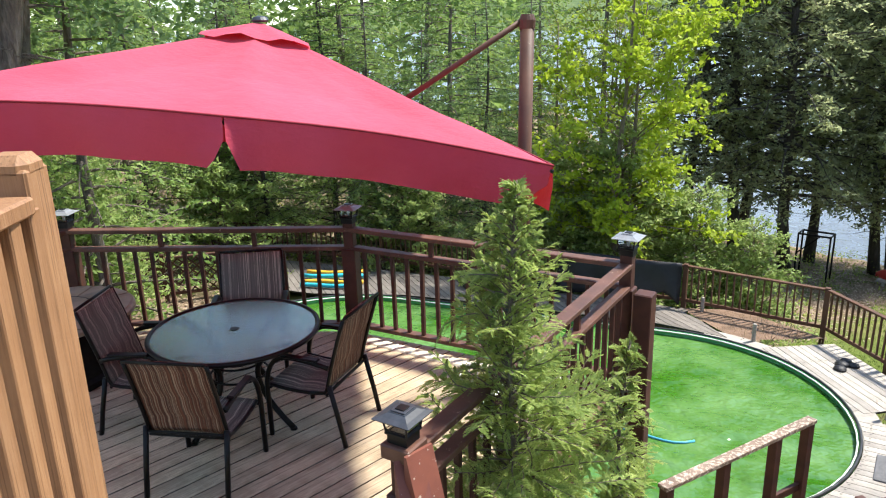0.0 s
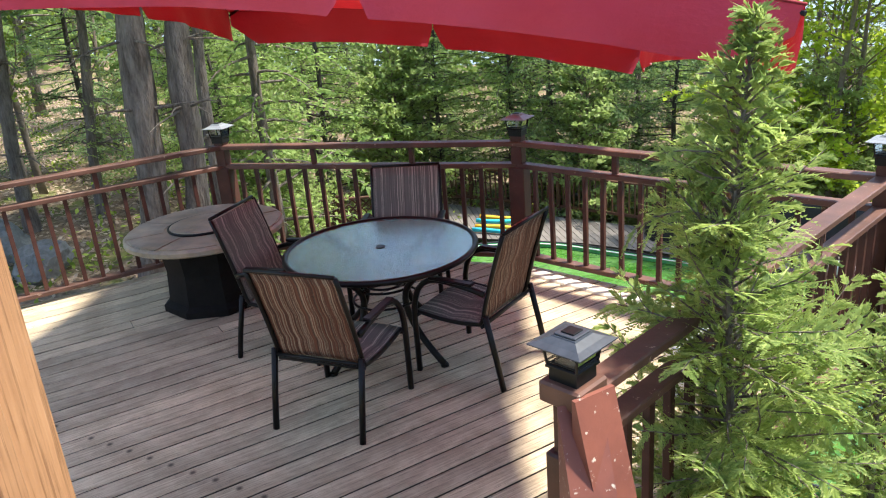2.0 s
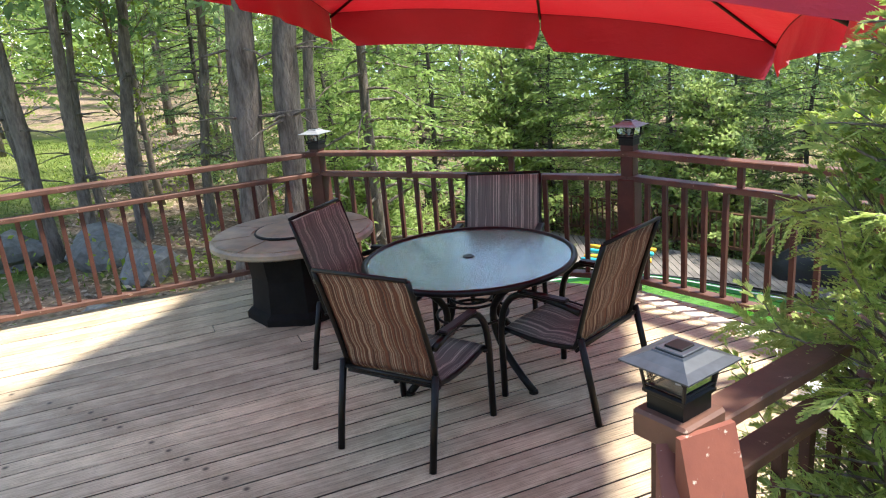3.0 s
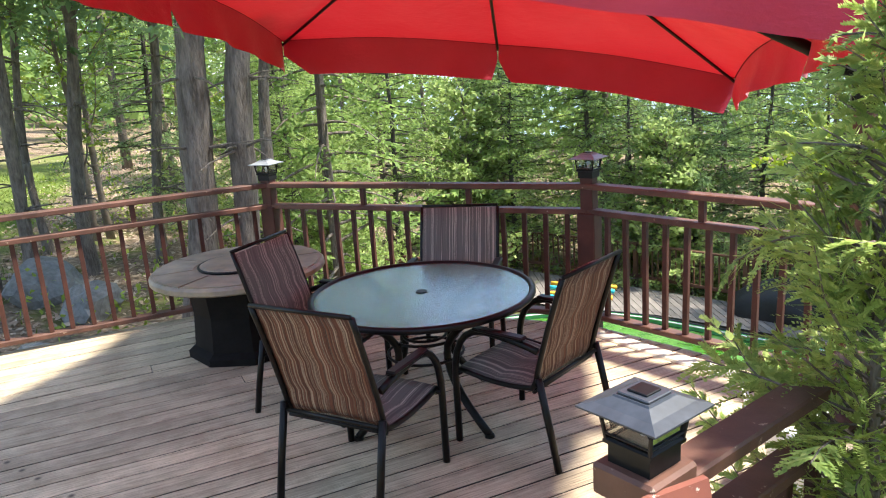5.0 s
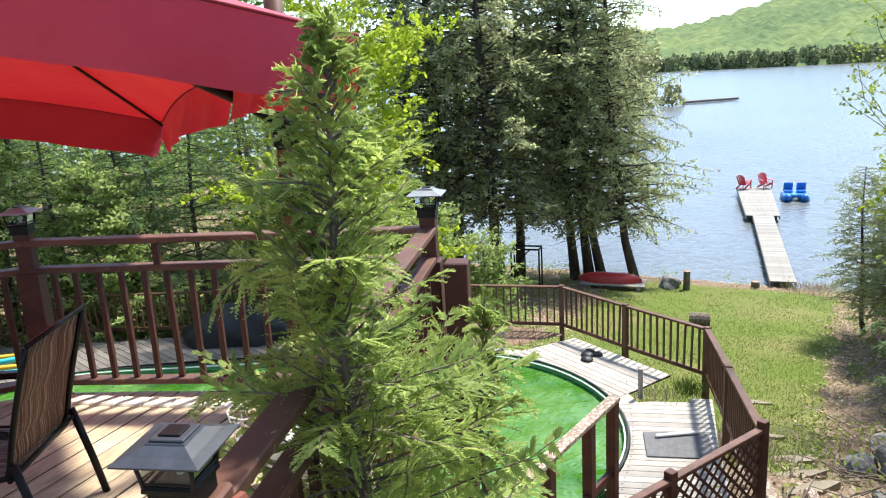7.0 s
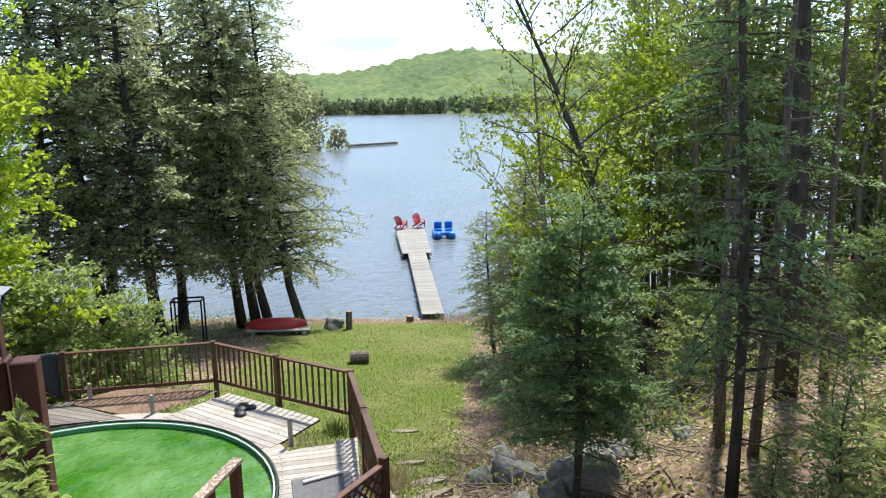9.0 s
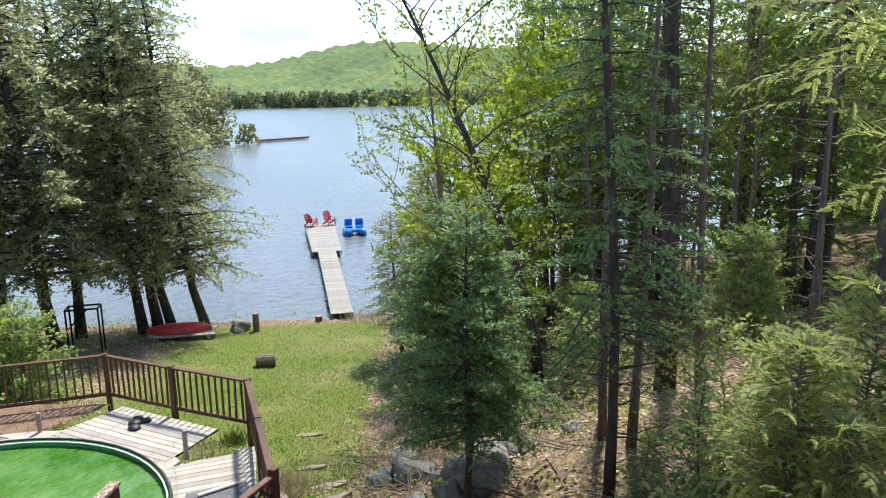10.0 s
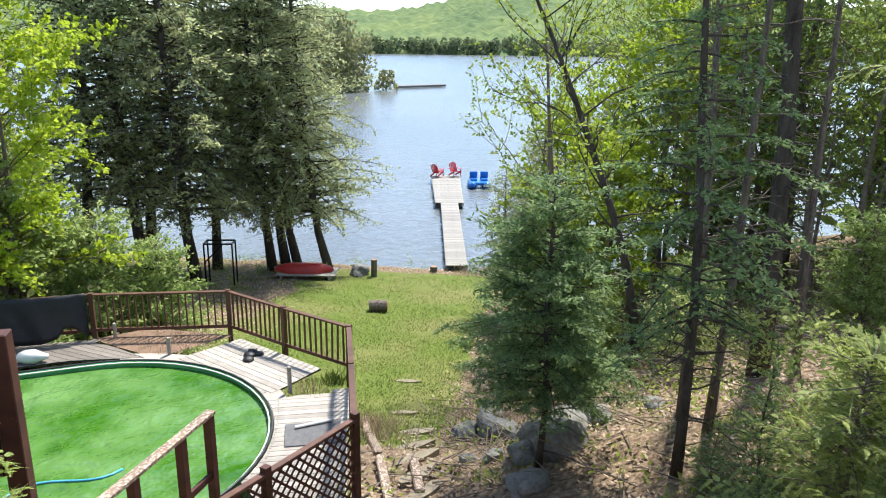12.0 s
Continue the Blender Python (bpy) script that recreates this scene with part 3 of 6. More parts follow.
bal = Shape().box((0.04, 0.04, 1.0), None, 0.003).mesh("baluster", NEW_WOOD)
for k in range(1, 24):
    p = GA + gd * (-0.02 + 0.083 * k) + up * 0.52 - gd.cross(up) * 0.042
    part("baluster", bal, NEW_WOOD, guard, m=Matrix.Translation(p))
# ---- railings ----
BAL = Shape().box((0.034, 0.034, 0.76), None, 0.003).mesh("baluster", RED_STAIN)
SPINDLE = Shape().box((0.04, 0.04, 0.16), None, 0.003).mesh("spindle", RED_STAIN)


def railing(a, b, label, gap=0.155, mids=3):
    a, b = Vector(a), Vector(b)
    r = thing("deck_railing", label, "railing", group="deck railings")
    d = (b - a).normalized()
    ang = math.atan2(d.y, d.x)
    u = Vector((0, 0, 1))
    part("top_rail", Shape().beam(a + u * 1.035, b + u * 1.035, 0.10, 0.04, 0.006), RED_TOP, r, "worn flat top rail")
    part("middle_rail", Shape().beam(a + u * 0.855, b + u * 0.855, 0.09, 0.038, 0.005), RED_TOP, r)
    part("bottom_rail", Shape().beam(a + u * 0.085, b + u * 0.085, 0.09, 0.038, 0.005), RED_TOP, r)
    n = max(2, round((b - a).length / gap))
    for k in range(1, n):
        p = a.lerp(b, k / n) + u * 0.47
        part("baluster", BAL, RED_STAIN, r, m=Matrix.Translation(p) @ Matrix.Rotation(ang, 4, "Z") @ pose(0, 0, 0, random.uniform(-0.7, 0.7), random.uniform(-0.7, 0.7)))
    for k in range(1, mids):
        part("spindle", SPINDLE, RED_STAIN, r, m=Matrix.Translation(a.lerp(b, k / mids) + u * 0.945) @ Matrix.Rotation(ang, 4, "Z"))
    return r


def deck_post(p, ang, height=1.12, depth=0.3, label="red-brown stained railing post"):
    t = thing("railing_post", label, "post", Matrix.Translation(p) @ Matrix.Rotation(ang, 4, "Z"), "railing posts")
    part("shaft", Shape().box((0.095, 0.095, height + depth), Matrix.Translation((0, 0, (height - depth) / 2)), 0.006), RED_STAIN, t)
    part("cladding", Shape().box((0.135, 0.135, 0.85 + depth), Matrix.Translation((0, 0, (0.85 - depth) / 2)), 0.008), RED_STAIN, t)
    return t


def lantern(p, ang, s=0.74, roof_mat=CAP_TOP):
    t = thing("post_lantern", "black solar lantern cap with slate grey roof on a railing post", "lantern", Matrix.Translation(p) @ Matrix.Rotation(ang, 4, "Z") @ Matrix.Scale(s, 4), "post lanterns")
    q45 = Matrix.Rotation(math.pi / 4, 4, "Z")
    part("collar", Shape().lathe([(0.03, -0.03), (0.106, -0.03), (0.106, 0.03), (0.122, 0.038), (0.122, 0.05), (0.112, 0.056), (0.03, 0.056)], 4, q45), CAP_PLASTIC, t, "stepped black collar over the post")
    part("floor_plate", Shape().lathe([(0.02, 0.056), (0.085, 0.056), (0.08, 0.06), (0.02, 0.062)], 4, q45), STEP_STONE, t, "pale plate under the lamp")
    part("lamp", Shape().lathe([(0.012, 0.06), (0.014, 0.085), (0.022, 0.10), (0.018, 0.118), (0.006, 0.122)], 12), WHITE_PLASTIC, t, "small white lamp", smooth=True)
    for sx in (-1, 1):
        for sy in (-1, 1):
            part("corner_post", Shape().beam((sx * 0.079, sy * 0.079, 0.05), (sx * 0.092, sy * 0.092, 0.15), 0.011, 0.011, 0.002, up=(1, 0, 0)), CAP_PLASTIC, t)
    g, bars = Shape(), Shape()
    for k in range(4):
        r = Matrix.Rotation(k * math.pi / 2, 4, "Z")
        g.add([(-0.076, 0.076, 0.056), (0.076, 0.076, 0.056), (0.088, 0.088, 0.148), (-0.088, 0.088, 0.148), (-0.076, 0.073, 0.056), (0.076, 0.073, 0.056), (0.088, 0.085, 0.148), (-0.088, 0.085, 0.148)], [(0, 1, 2, 3), (7, 6, 5, 4), (0, 4, 5, 1), (1, 5, 6, 2), (2, 6, 7, 3), (3, 7, 4, 0)], r)
        bars.box((0.18, 0.007, 0.007), r @ Matrix.Translation((0, 0.091, 0.148)), 0.002)
        bars.box((0.16, 0.007, 0.007), r @ Matrix.Translation((0, 0.082, 0.07)), 0.002)
        for e in (-1, 1):
            bars.tube([r @ Vector(q) for q in arc((e * 0.088, 0.093, 0.112), (e * 0.078, 0.095, 0.14), (e * 0.04, 0.094, 0.147), 6)], 0.0032, 5)
    part("glass_panes", g, LANTERN_GLASS, t, "clear glass panes").visible_shadow = False
    part("bars", bars, CAP_PLASTIC, t, "thin curved cage bars")
    roof_rows = [(0.128, 0.150), (0.142, 0.152), (0.142, 0.158), (0.105, 0.170), (0.066, 0.188), (0.062, 0.194)]
    k2 = math.sqrt(2)
    roof = part("roof", Shape().lathe([(a * k2, z) for a, z in roof_rows], 4, q45), roof_mat, t, "slate grey pyramid roof with a flared rim")
    part("ridge_plate", Shape().box((0.112, 0.112, 0.010), Matrix.Translation((0, 0, 0.198)), 0.003), roof_mat, roof)
    part("solar_panel", Shape().box((0.07, 0.07, 0.008), Matrix.Translation((0, 0, 0.206)), 0.002), CAP_PLASTIC, roof)
    return t


def rail_angle(a, b):
    return math.atan2(b.y - a.y, b.x - a.x)


railing(P1, P2, "red-brown stained deck railing facing the woods", 0.157, 3)
railing(P2, P4, "red-brown stained deck railing above the pool", 0.150, 3)
railing(PC, P4, "weathered red-brown railing with peeling stain beside a cedar", 0.150, 3)
railing(PL, P1, "red-brown stained deck railing running along the lawn", 0.150, 4)
for p, a, h in ((P1, rail_angle(P1, P2), 1.10), (P2, rail_angle(P2, P4) + 0.2, 1.12), (P4, rail_angle(PC, P4), 1.14), (PC, rail_angle(PC, P4), 1.13), (PL, 0.3, 1.1)):
    post = deck_post(p, a, h)
    if p is PC:
        # worn cap block and the raked board that meets it
        part("cap_block", Shape().box((0.155, 0.155, 0.075), Matrix.Translation((0, 0, h - 0.055)), 0.008), RED_TOP, post)
        part("raked_board", Shape().add([(0.085, -0.078, h - 0.03), (0.085, 0.078, h - 0.03), (0.085, 0.078, h - 0.6), (0.085, -0.078, h - 0.6), (0.1, -0.078, h - 0.03), (0.1, 0.078, h - 0.03), (0.21, 0.078, h - 0.42), (0.21, -0.078, h - 0.42), (0.21, 0.078, h - 0.6), (0.21, -0.078, h - 0.6)],
                                        [(0, 1, 5, 4), (4, 5, 6, 7), (7, 6, 8, 9), (9, 8, 2, 3), (3, 2, 1, 0), (1, 2, 8, 6, 5), (0, 4, 7, 9, 3)], Matrix.Rotation(-rail_angle(PC, P4) - 0.7, 4, "Z")), PEELING, post, "slanting board with flaking stain")
    lantern(p + Vector((0, 0, h)), a, 0.69 if p is PC else 0.74, CAP_TOP if p is PC else CAP_PALE)
# tall support post at the pool corner and the low angled post by the stairs
sup = P4 + Vector((0.12, -0.14, 0))
single("support_post", Shape().box((0.14, 0.14, 4.55), Matrix.Translation((0, 0, -1.42)), 0.008), RED_STAIN, "tall red-brown timber post holding the deck corner", "post", Matrix.Translation(sup) @ Matrix.Rotation(rail_angle(PC, P4), 4, "Z"))
low = Shape()
pv = [(-0.07, -0.07, -0.3), (0.07, -0.07, -0.3), (0.07, 0.07, -0.3), (-0.07, 0.07, -0.3), (-0.07, -0.07, 0.80), (0.07, -0.07, 0.80), (0.07, 0.07, 1.06), (-0.07, 0.07, 1.06)]
low.add(pv, [(3, 2, 1, 0), (0, 1, 5, 4), (1, 2, 6, 5), (2, 3, 7, 6), (3, 0, 4, 7), (4, 5, 6, 7)])
single("slanted_post", low, PEELING, "short stained post with a slanted peeling top beside the stairs", "post", Matrix.Translation(PC + Vector((0.06, -0.125, 0))) @ Matrix.Rotation(0.45, 4, "Z"))


# ---- garden chairs ----
def sling_chair():
    c = thing("garden_chair", "black metal garden chair with a brown striped sling", "chair", group="chairs round the table")
    W = 0.265
    for s in (-1, 1):
        x = s * W
        part("side_frame", Shape().tube(arc((x, 0.26, 0.40), (x, 0.0, 0.36), (x, -0.19, 0.40), 7) + arc((x, -0.21, 0.44), (x, -0.25, 0.62), (x, -0.37, 0.97), 8), 0.014, 8), BLACK_METAL, c, smooth=True)
        part("front_leg", Shape().tube([(s * 0.29, 0.27, 0.0), (s * 0.29, 0.27, 0.30)] + arc((s * 0.29, 0.27, 0.36), (s * 0.29, 0.27, 0.63), (s * 0.29, 0.08, 0.645), 7) + arc((s * 0.29, 0.02, 0.645), (s * 0.29, -0.16, 0.63), (s * 0.28, -0.235, 0.60), 5), 0.0185, 8), BLACK_METAL, c, "leg bending into the armrest", smooth=True)
        part("rear_leg", Shape().tube([(s * 0.275, -0.33, 0.0), (s * 0.275, -0.29, 0.2), (s * 0.272, -0.23, 0.46)], 0.0185, 8), BLACK_METAL, c, smooth=True)
        part("arm_pad", Shape().box((0.052, 0.30, 0.02), Matrix.Translation((s * 0.29, -0.02, 0.655)), 0.007), BLACK_METAL, c)
    for y, z, w in ((0.25, 0.385, 0.58), (-0.2, 0.385, 0.54), (-0.235, 0.425, 0.54), (-0.378, 0.978, 0.53)):
        part("cross_bar", Shape().tube([(-w / 2, y, z), (w / 2, y, z)], 0.011, 8), BLACK_METAL, c, smooth=True)
    prof = arc((0, 0.27, 0.405), (0, 0.0, 0.365), (0, -0.185, 0.405), 8) + arc((0, -0.20, 0.44), (0, -0.24, 0.62), (0, -0.36, 0.965), 10)
    for name, pts, lab in (("seat", prof[:8], "brown striped sling seat"), ("backrest", prof[7:], "brown striped sling backrest")):
        sh = Shape()
        n = len(pts)
        rows = []
        for i, p in enumerate(pts):
            t = (pts[min(i + 1, n - 1)] - pts[max(i - 1, 0)]).normalized()
            nn = Vector((0, -t.z, t.y))
            puff = 0.003 if i % 3 == 0 else 0.014
            rows.append((p, nn, puff))
        for sgn in (1, -1):
            for p, nn, puff in rows:
                for k in range(9):
                    x = -W + 2 * W * k / 8
                    q = p + nn * sgn * (puff if 0 < k < 8 else 0.001) - nn * 0.010 * math.sin(math.pi * k / 8)
                    sh.v.append((x, q.y, q.z))
        for i in range(n - 1):
            for k in range(8):
                a = i * 9 + k
                sh.f.append((a, a + 1, a + 10, a + 9))
                b = n * 9 + a
                sh.f.append((b + 9, b + 10, b + 1, b))
        for i in (0, n - 1):
            for k in range(8):
                a, b = i * 9 + k, n * 9 + i * 9 + k
                sh.f.append((b, b + 1, a + 1, a) if i == 0 else (a, a + 1, b + 1, b))
        ob = part(name, sh, SLING, c, lab, smooth=True)
        if name == "backrest":
            ob.data.materials.append(SLING_BACK)
            for i, pl in enumerate(ob.data.polygons):
                pl.material_index = 1 if i % 2 == 0 or i >= 16 * (n - 1) else 0
    return c


chair = sling_chair()


def at(x, y, facing_x, facing_y, z=0.0):
    return Matrix.Translation((x, y, z)) @ Matrix.Rotation(math.atan2(facing_y, facing_x) - math.pi / 2, 4, "Z")


chair.matrix_basis = at(-1.60, 4.08, 0.06, 1.0)
copy_thing(chair, at(-0.98, 4.76, -0.96, 0.27))
copy_thing(chair, at(-2.28, 4.78, 1.0, 0.03))
copy_thing(chair, at(-1.78, 5.58, 0.22, -1.0))

# ---- round glass table ----
table = thing("patio_table", "round patio table with hammered glass top and black metal legs", "table", pose(-1.63, 4.84, 0, 0, 0, 20))
part("glass_top", Shape().lathe([(0.03, 0.704), (0.605, 0.704), (0.605, 0.712), (0.03, 0.712)], 64), TABLE_GLASS, table, "pale hammered glass pane", smooth=False)
part("rim", Shape().tube([(0.615 * math.cos(a), 0.615 * math.sin(a), 0.706) for a in np.linspace(0, 2 * math.pi, 64, endpoint=False)], 0.019, 8, closed=True), BLACK_METAL, table, smooth=True)
part("umbrella_hole_ring", Shape().lathe([(0.02, 0.70), (0.032, 0.70), (0.032, 0.717), (0.02, 0.717)], 20), BLACK_METAL, table)
for k in range(4):
    a = math.pi / 4 + k * math.pi / 2
    d = Vector((math.cos(a), math.sin(a), 0))
    pts = arc(d * 0.56 + up * 0.69, d * 0.30 + up * 0.62, d * 0.20 + up * 0.45, 7) + arc(d * 0.19 + up * 0.40, d * 0.18 + up * 0.22, d * 0.50 + up * 0.015, 8)
    leg = part("leg", Shape().tube(pts, 0.022, 8), BLACK_METAL, table, smooth=True)
    part("foot", Shape().lathe([(0.02, 0), (0.028, 0.004), (0.024, 0.02)], 12, Matrix.Translation(d * 0.50)), BLACK_METAL, leg)
for r, z in ((0.19, 0.46), (0.12, 0.46), (0.215, 0.36)):
    part("brace_ring", Shape().tube([(r * math.cos(a), r * math.sin(a), z) for a in np.linspace(0, 2 * math.pi, 32, endpoint=False)], 0.009, 6, closed=True), BLACK_METAL, table, smooth=True)

# ---- fire table ----
fire = thing("fire_table", "round slate-topped fire table on a dark cast base", "fire table", pose(-3.38, 5.38, 0))
part("base", Shape().lathe([(0.42, 0), (0.42, 0.05), (0.37, 0.08), (0.35, 0.32), (0.37, 0.5), (0.42, 0.53), (0.42, 0.56)], 8), DARK_CAST, fire, "dark octagonal base")
top = part("top", Shape().lathe([(0.30, 0.56), (0.59, 0.565), (0.615, 0.58), (0.615, 0.61), (0.60, 0.625), (0.30, 0.628)], 48), STONE_TOP, fire, "mottled slate tile top")
for k in range(8):
    a0, a1 = k * math.pi / 4 + 0.02, (k + 1) * math.pi / 4 - 0.02
    v = []
    for z in (0.622, 0.634):
        for r in (0.31, 0.585):
            for t in (0, 0.33, 0.67, 1):
                a = a0 + (a1 - a0) * t
                v.append((r * math.cos(a), r * math.sin(a), z))
    f = []
    for i in range(3):
        f += [(8 + i, 8 + 4 + i, 8 + 5 + i, 9 + i), (4 + i, 5 + i, 13 + i, 12 + i), (1 + i, i, 8 + i, 9 + i)]
    f += [(0, 4, 12, 8), (7, 3, 11, 15)]
    part("tile", Shape().add(v, f), STONE_TOP, top)
part("burner_cover", Shape().lathe([(0.05, 0.63), (0.265, 0.63), (0.27, 0.645), (0.25, 0.655), (0.05, 0.66)], 40), STONE_TOP, fire, "round burner lid")
part("burner_ring", Shape().tube([(0.275 * math.cos(a), 0.275 * math.sin(a), 0.638) for a in np.linspace(0, 2 * math.pi, 40, endpoint=False)], 0.011, 6, closed=True), BLACK_METAL, fire, smooth=True)

# ---- cantilever umbrella ----
umb = thing("cantilever_umbrella", "large faded red square cantilever umbrella, open and tilted", "umbrella", pose(0.50, 5.44, 0))
UO = Vector((0.50, 5.44, 0))
ux, uy = Vector((0.969, 0.247, -0.144)), Vector((-0.247, 0.969, -0.118))
UC = Vector((-1.41, 5.107, 2.198)) - UO
PEAK = UC + Vector((0.10, 0.03, 0.67))
HALF = 1.70


def rim_point(s):
    """A point of the square rim, s from 0 to 8 round it; slightly scalloped between ribs."""
    k, t = int(s) % 8, s - int(s)
    corners = [(1, -1), (1, 0), (1, 1), (0, 1), (-1, 1), (-1, 0), (-1, -1), (0, -1)]
    a, b = Vector(corners[k]), Vector(corners[(k + 1) % 8])
    q = a.lerp(b, t)
    sag = math.sin(math.pi * t)
    q = q * (1 - 0.025 * sag)
    bow = 0.05 - 0.10 * (abs(q.x) + abs(q.y) - 1)
    return UC + ux * q.x * HALF + uy * q.y * HALF + Vector((0, 0, bow + 0.03 * sag))


NSEG, NRING = 14, 10
can = Shape()
for i in range(NRING + 1):
    for j in range(8 * NSEG):
        s = j / NSEG
        r = rim_point(s)
        t = 0.07 + 0.93 * i / NRING
        p = PEAK.lerp(r, t)
        loc = s - int(s)
        p.z += (-0.045 * math.sin(math.pi * loc) * math.sin(math.pi * t) + 0.016 * math.sin(9 * s + 7 * t) * t + 0.012 * math.sin(23 * s - 5 * t) * t * t) * (1 - t ** 8)
        can.v.append(tuple(p))
for i in range(NRING):
    for j in range(8 * NSEG):
        j2 = (j + 1) % (8 * NSEG)
        w = 8 * NSEG
        can.f.append((i * w + j, i * w + j2, (i + 1) * w + j2, (i + 1) * w + j))
canopy = part("canopy", can, CANVAS, umb, "faded red canvas canopy", smooth=True)
for k in range(8):
    val = Shape()
    stops = [0.0, 0.012, 0.03, 0.055, 0.09] + [0.15 + 0.06 * i for i in range(12)] + [0.86, 0.90, 0.94, 0.965, 0.985, 1.0]
    n = len(stops) - 1
    for i, w in enumerate(stops):
        s = k + 0.003 + 0.994 * w
        p = rim_point(s)
        out = p - UC
        out.z = 0
        out.normalize()
        # a slit at each rib: one flap hangs square, the other is cut back
        edge_drop = 0.265 * min(1.0, 0.42 + 0.58 * w / 0.03, 0.42 + 0.58 * (1 - w) / (0.10 if k % 2 else 0.05))
        for j in range(6):
            u = j / 5
            wav = 0.026 * math.sin(w * 21 + k * 2.1) * u + 0.02 * math.sin(w * 9 + k) * u
            curl = 0.05 * u * u * (math.exp(-w / 0.06) + math.exp(-(1 - w) / 0.06))
            val.v.append(tuple(p + Vector((0, 0, -edge_drop * u)) + out * (wav - 0.05 * u * u + curl)))
    for i in range(n):
        for j in range(5):
            a = i * 6 + j
            val.f.append((a, a + 1, a + 7, a + 6))
    part("valance", val, CANVAS, canopy, "hanging red valance", smooth=True)
hem = Shape().tube([rim_point(j / 12) + Vector((0, 0, 0.004)) for j in range(96)], 0.0065, 6, closed=True)
part("hem", hem, CANVAS_SEAM, canopy, "stitched dark red hem", smooth=True)
vent = Shape()
for i in range(4):
    for j in range(32):
        s = j / 4
        p = PEAK.lerp(rim_point(s), 0.02 + 0.062 * i)
        vent.v.append(tuple(p + Vector((0, 0, 0.030 - 0.003 * i + 0.006 * math.sin(j * 1.7) * i))))
for i in range(3):
    for j in range(32):
        vent.f.append((i * 32 + j, i * 32 + (j + 1) % 32, (i + 1) * 32 + (j + 1) % 32, (i + 1) * 32 + j))
part("vent_flap", vent, CANVAS, canopy, "wind vent flap at the peak", smooth=True)
part("finial", Shape().lathe([(0.05, 0), (0.06, 0.015), (0.045, 0.035), (0.015, 0.045)], 16, Matrix.Translation(PEAK + Vector((0, 0, 0.025)))), CAP_TOP, canopy)
for k in range(8):
    rp = rim_point(k)
    part("rib", Shape().tube([PEAK + Vector((0, 0, -0.08)), PEAK.lerp(rp, 0.5) + Vector((0, 0, -0.035)), rp + Vector((0, 0, -0.03))], 0.011, 6), BLACK_METAL, umb)
MAST_TOP = Vector((0.04, -0.02, 2.86))
part("mast", Shape().tube([(0, 0, 0.0), MAST_TOP], 0.052, 14), FENCE_STAIN, umb, "red-brown metal mast", smooth=True)
part("mast_cap", Shape().tube([MAST_TOP + Vector((0, 0, -0.06)), MAST_TOP + Vector((0, 0, 0.0)), MAST_TOP + Vector((-0.0, 0, 0.04))], [0.057, 0.06, 0.045], 14), FENCE_STAIN, umb)
hub = PEAK + Vector((0, 0, -0.10))
part("upper_stay", Shape().tube([MAST_TOP + Vector((-0.03, 0, 0.0)), Vector((-0.95, 0.12, 2.26))], 0.022, 8), FENCE_STAIN, umb, smooth=True)
part("arm", Shape().tube([Vector((0.03, -0.02, 1.72)), Vector((-0.25, -0.1, 1.90)), hub + Vector((0.2, 0.1, -0.12))], 0.032, 8), BLACK_METAL, umb, smooth=True)
part("slider", Shape().box((0.14, 0.14, 0.22), Matrix.Translation((0.025, -0.015, 1.70)), 0.02), BLACK_METAL, umb)
part("base_plate", Shape().box((0.5, 0.5, 0.02), Matrix.Translation((0, 0, 0.012)), 0.005), BLACK_METAL, umb)
part("hub", Shape().lathe([(0.05, -0.14), (0.07, -0.1), (0.07, -0.03), (0.04, 0.0)], 16, Matrix.Translation(PEAK)), BLACK_METAL, umb)

# ---- things standing on the deck behind the railing ----
bucket = thing("bucket", "white plastic bucket with a dented lid", "bucket", pose(0.30, 4.62, 0))
part("body", Shape().lathe([(0.11, 0), (0.13, 0.02), (0.145, 0.30), (0.15, 0.31)], 24), WHITE_PLASTIC, bucket, smooth=True)
part("lid", Shape().lathe([(0.155, 0.305), (0.16, 0.315), (0.15, 0.335), (0.05, 0.328)], 24), WHITE_PLASTIC, bucket, smooth=True)
part("handle", Shape().tube(arc((-0.15, 0, 0.28), (0, -0.24, 0.15), (0.15, 0, 0.28), 9), 0.004, 6), BLACK_METAL, bucket)
basket = thing("wire_basket", "small white wire basket on the deck", "basket", pose(0.16, 5.12, 0))
for k in range(12):
    a = k * math.pi / 6
    part("wire", Shape().tube([(0.09 * math.cos(a), 0.09 * math.sin(a), 0.01), (0.13 * math.cos(a), 0.13 * math.sin(a), 0.22)], 0.004, 5), WHITE_PLASTIC, basket)
for r, z in ((0.09, 0.01), (0.11, 0.115), (0.13, 0.22)):
    part("hoop", Shape().tube([(r * math.cos(a), r * math.sin(a), z) for a in np.linspace(0, 2 * math.pi, 20, endpoint=False)], 0.005, 5, closed=True), WHITE_PLASTIC, basket)

# ---- pool ----
def oval(grow, n=28):
    ax = (POOL_C2 - POOL_C1).normalized()
    a0 = math.atan2(ax.y, ax.x)
    r = POOL_R + grow
    pts = []
    for c, a in ((POOL_C1, a0 + math.pi / 2), (POOL_C2, a0 - math.pi / 2)):
        pts += [c + Vector((math.cos(a + math.pi * i / n), math.sin(a + math.pi * i / n))) * r for i in range(n + 1)]
    return pts


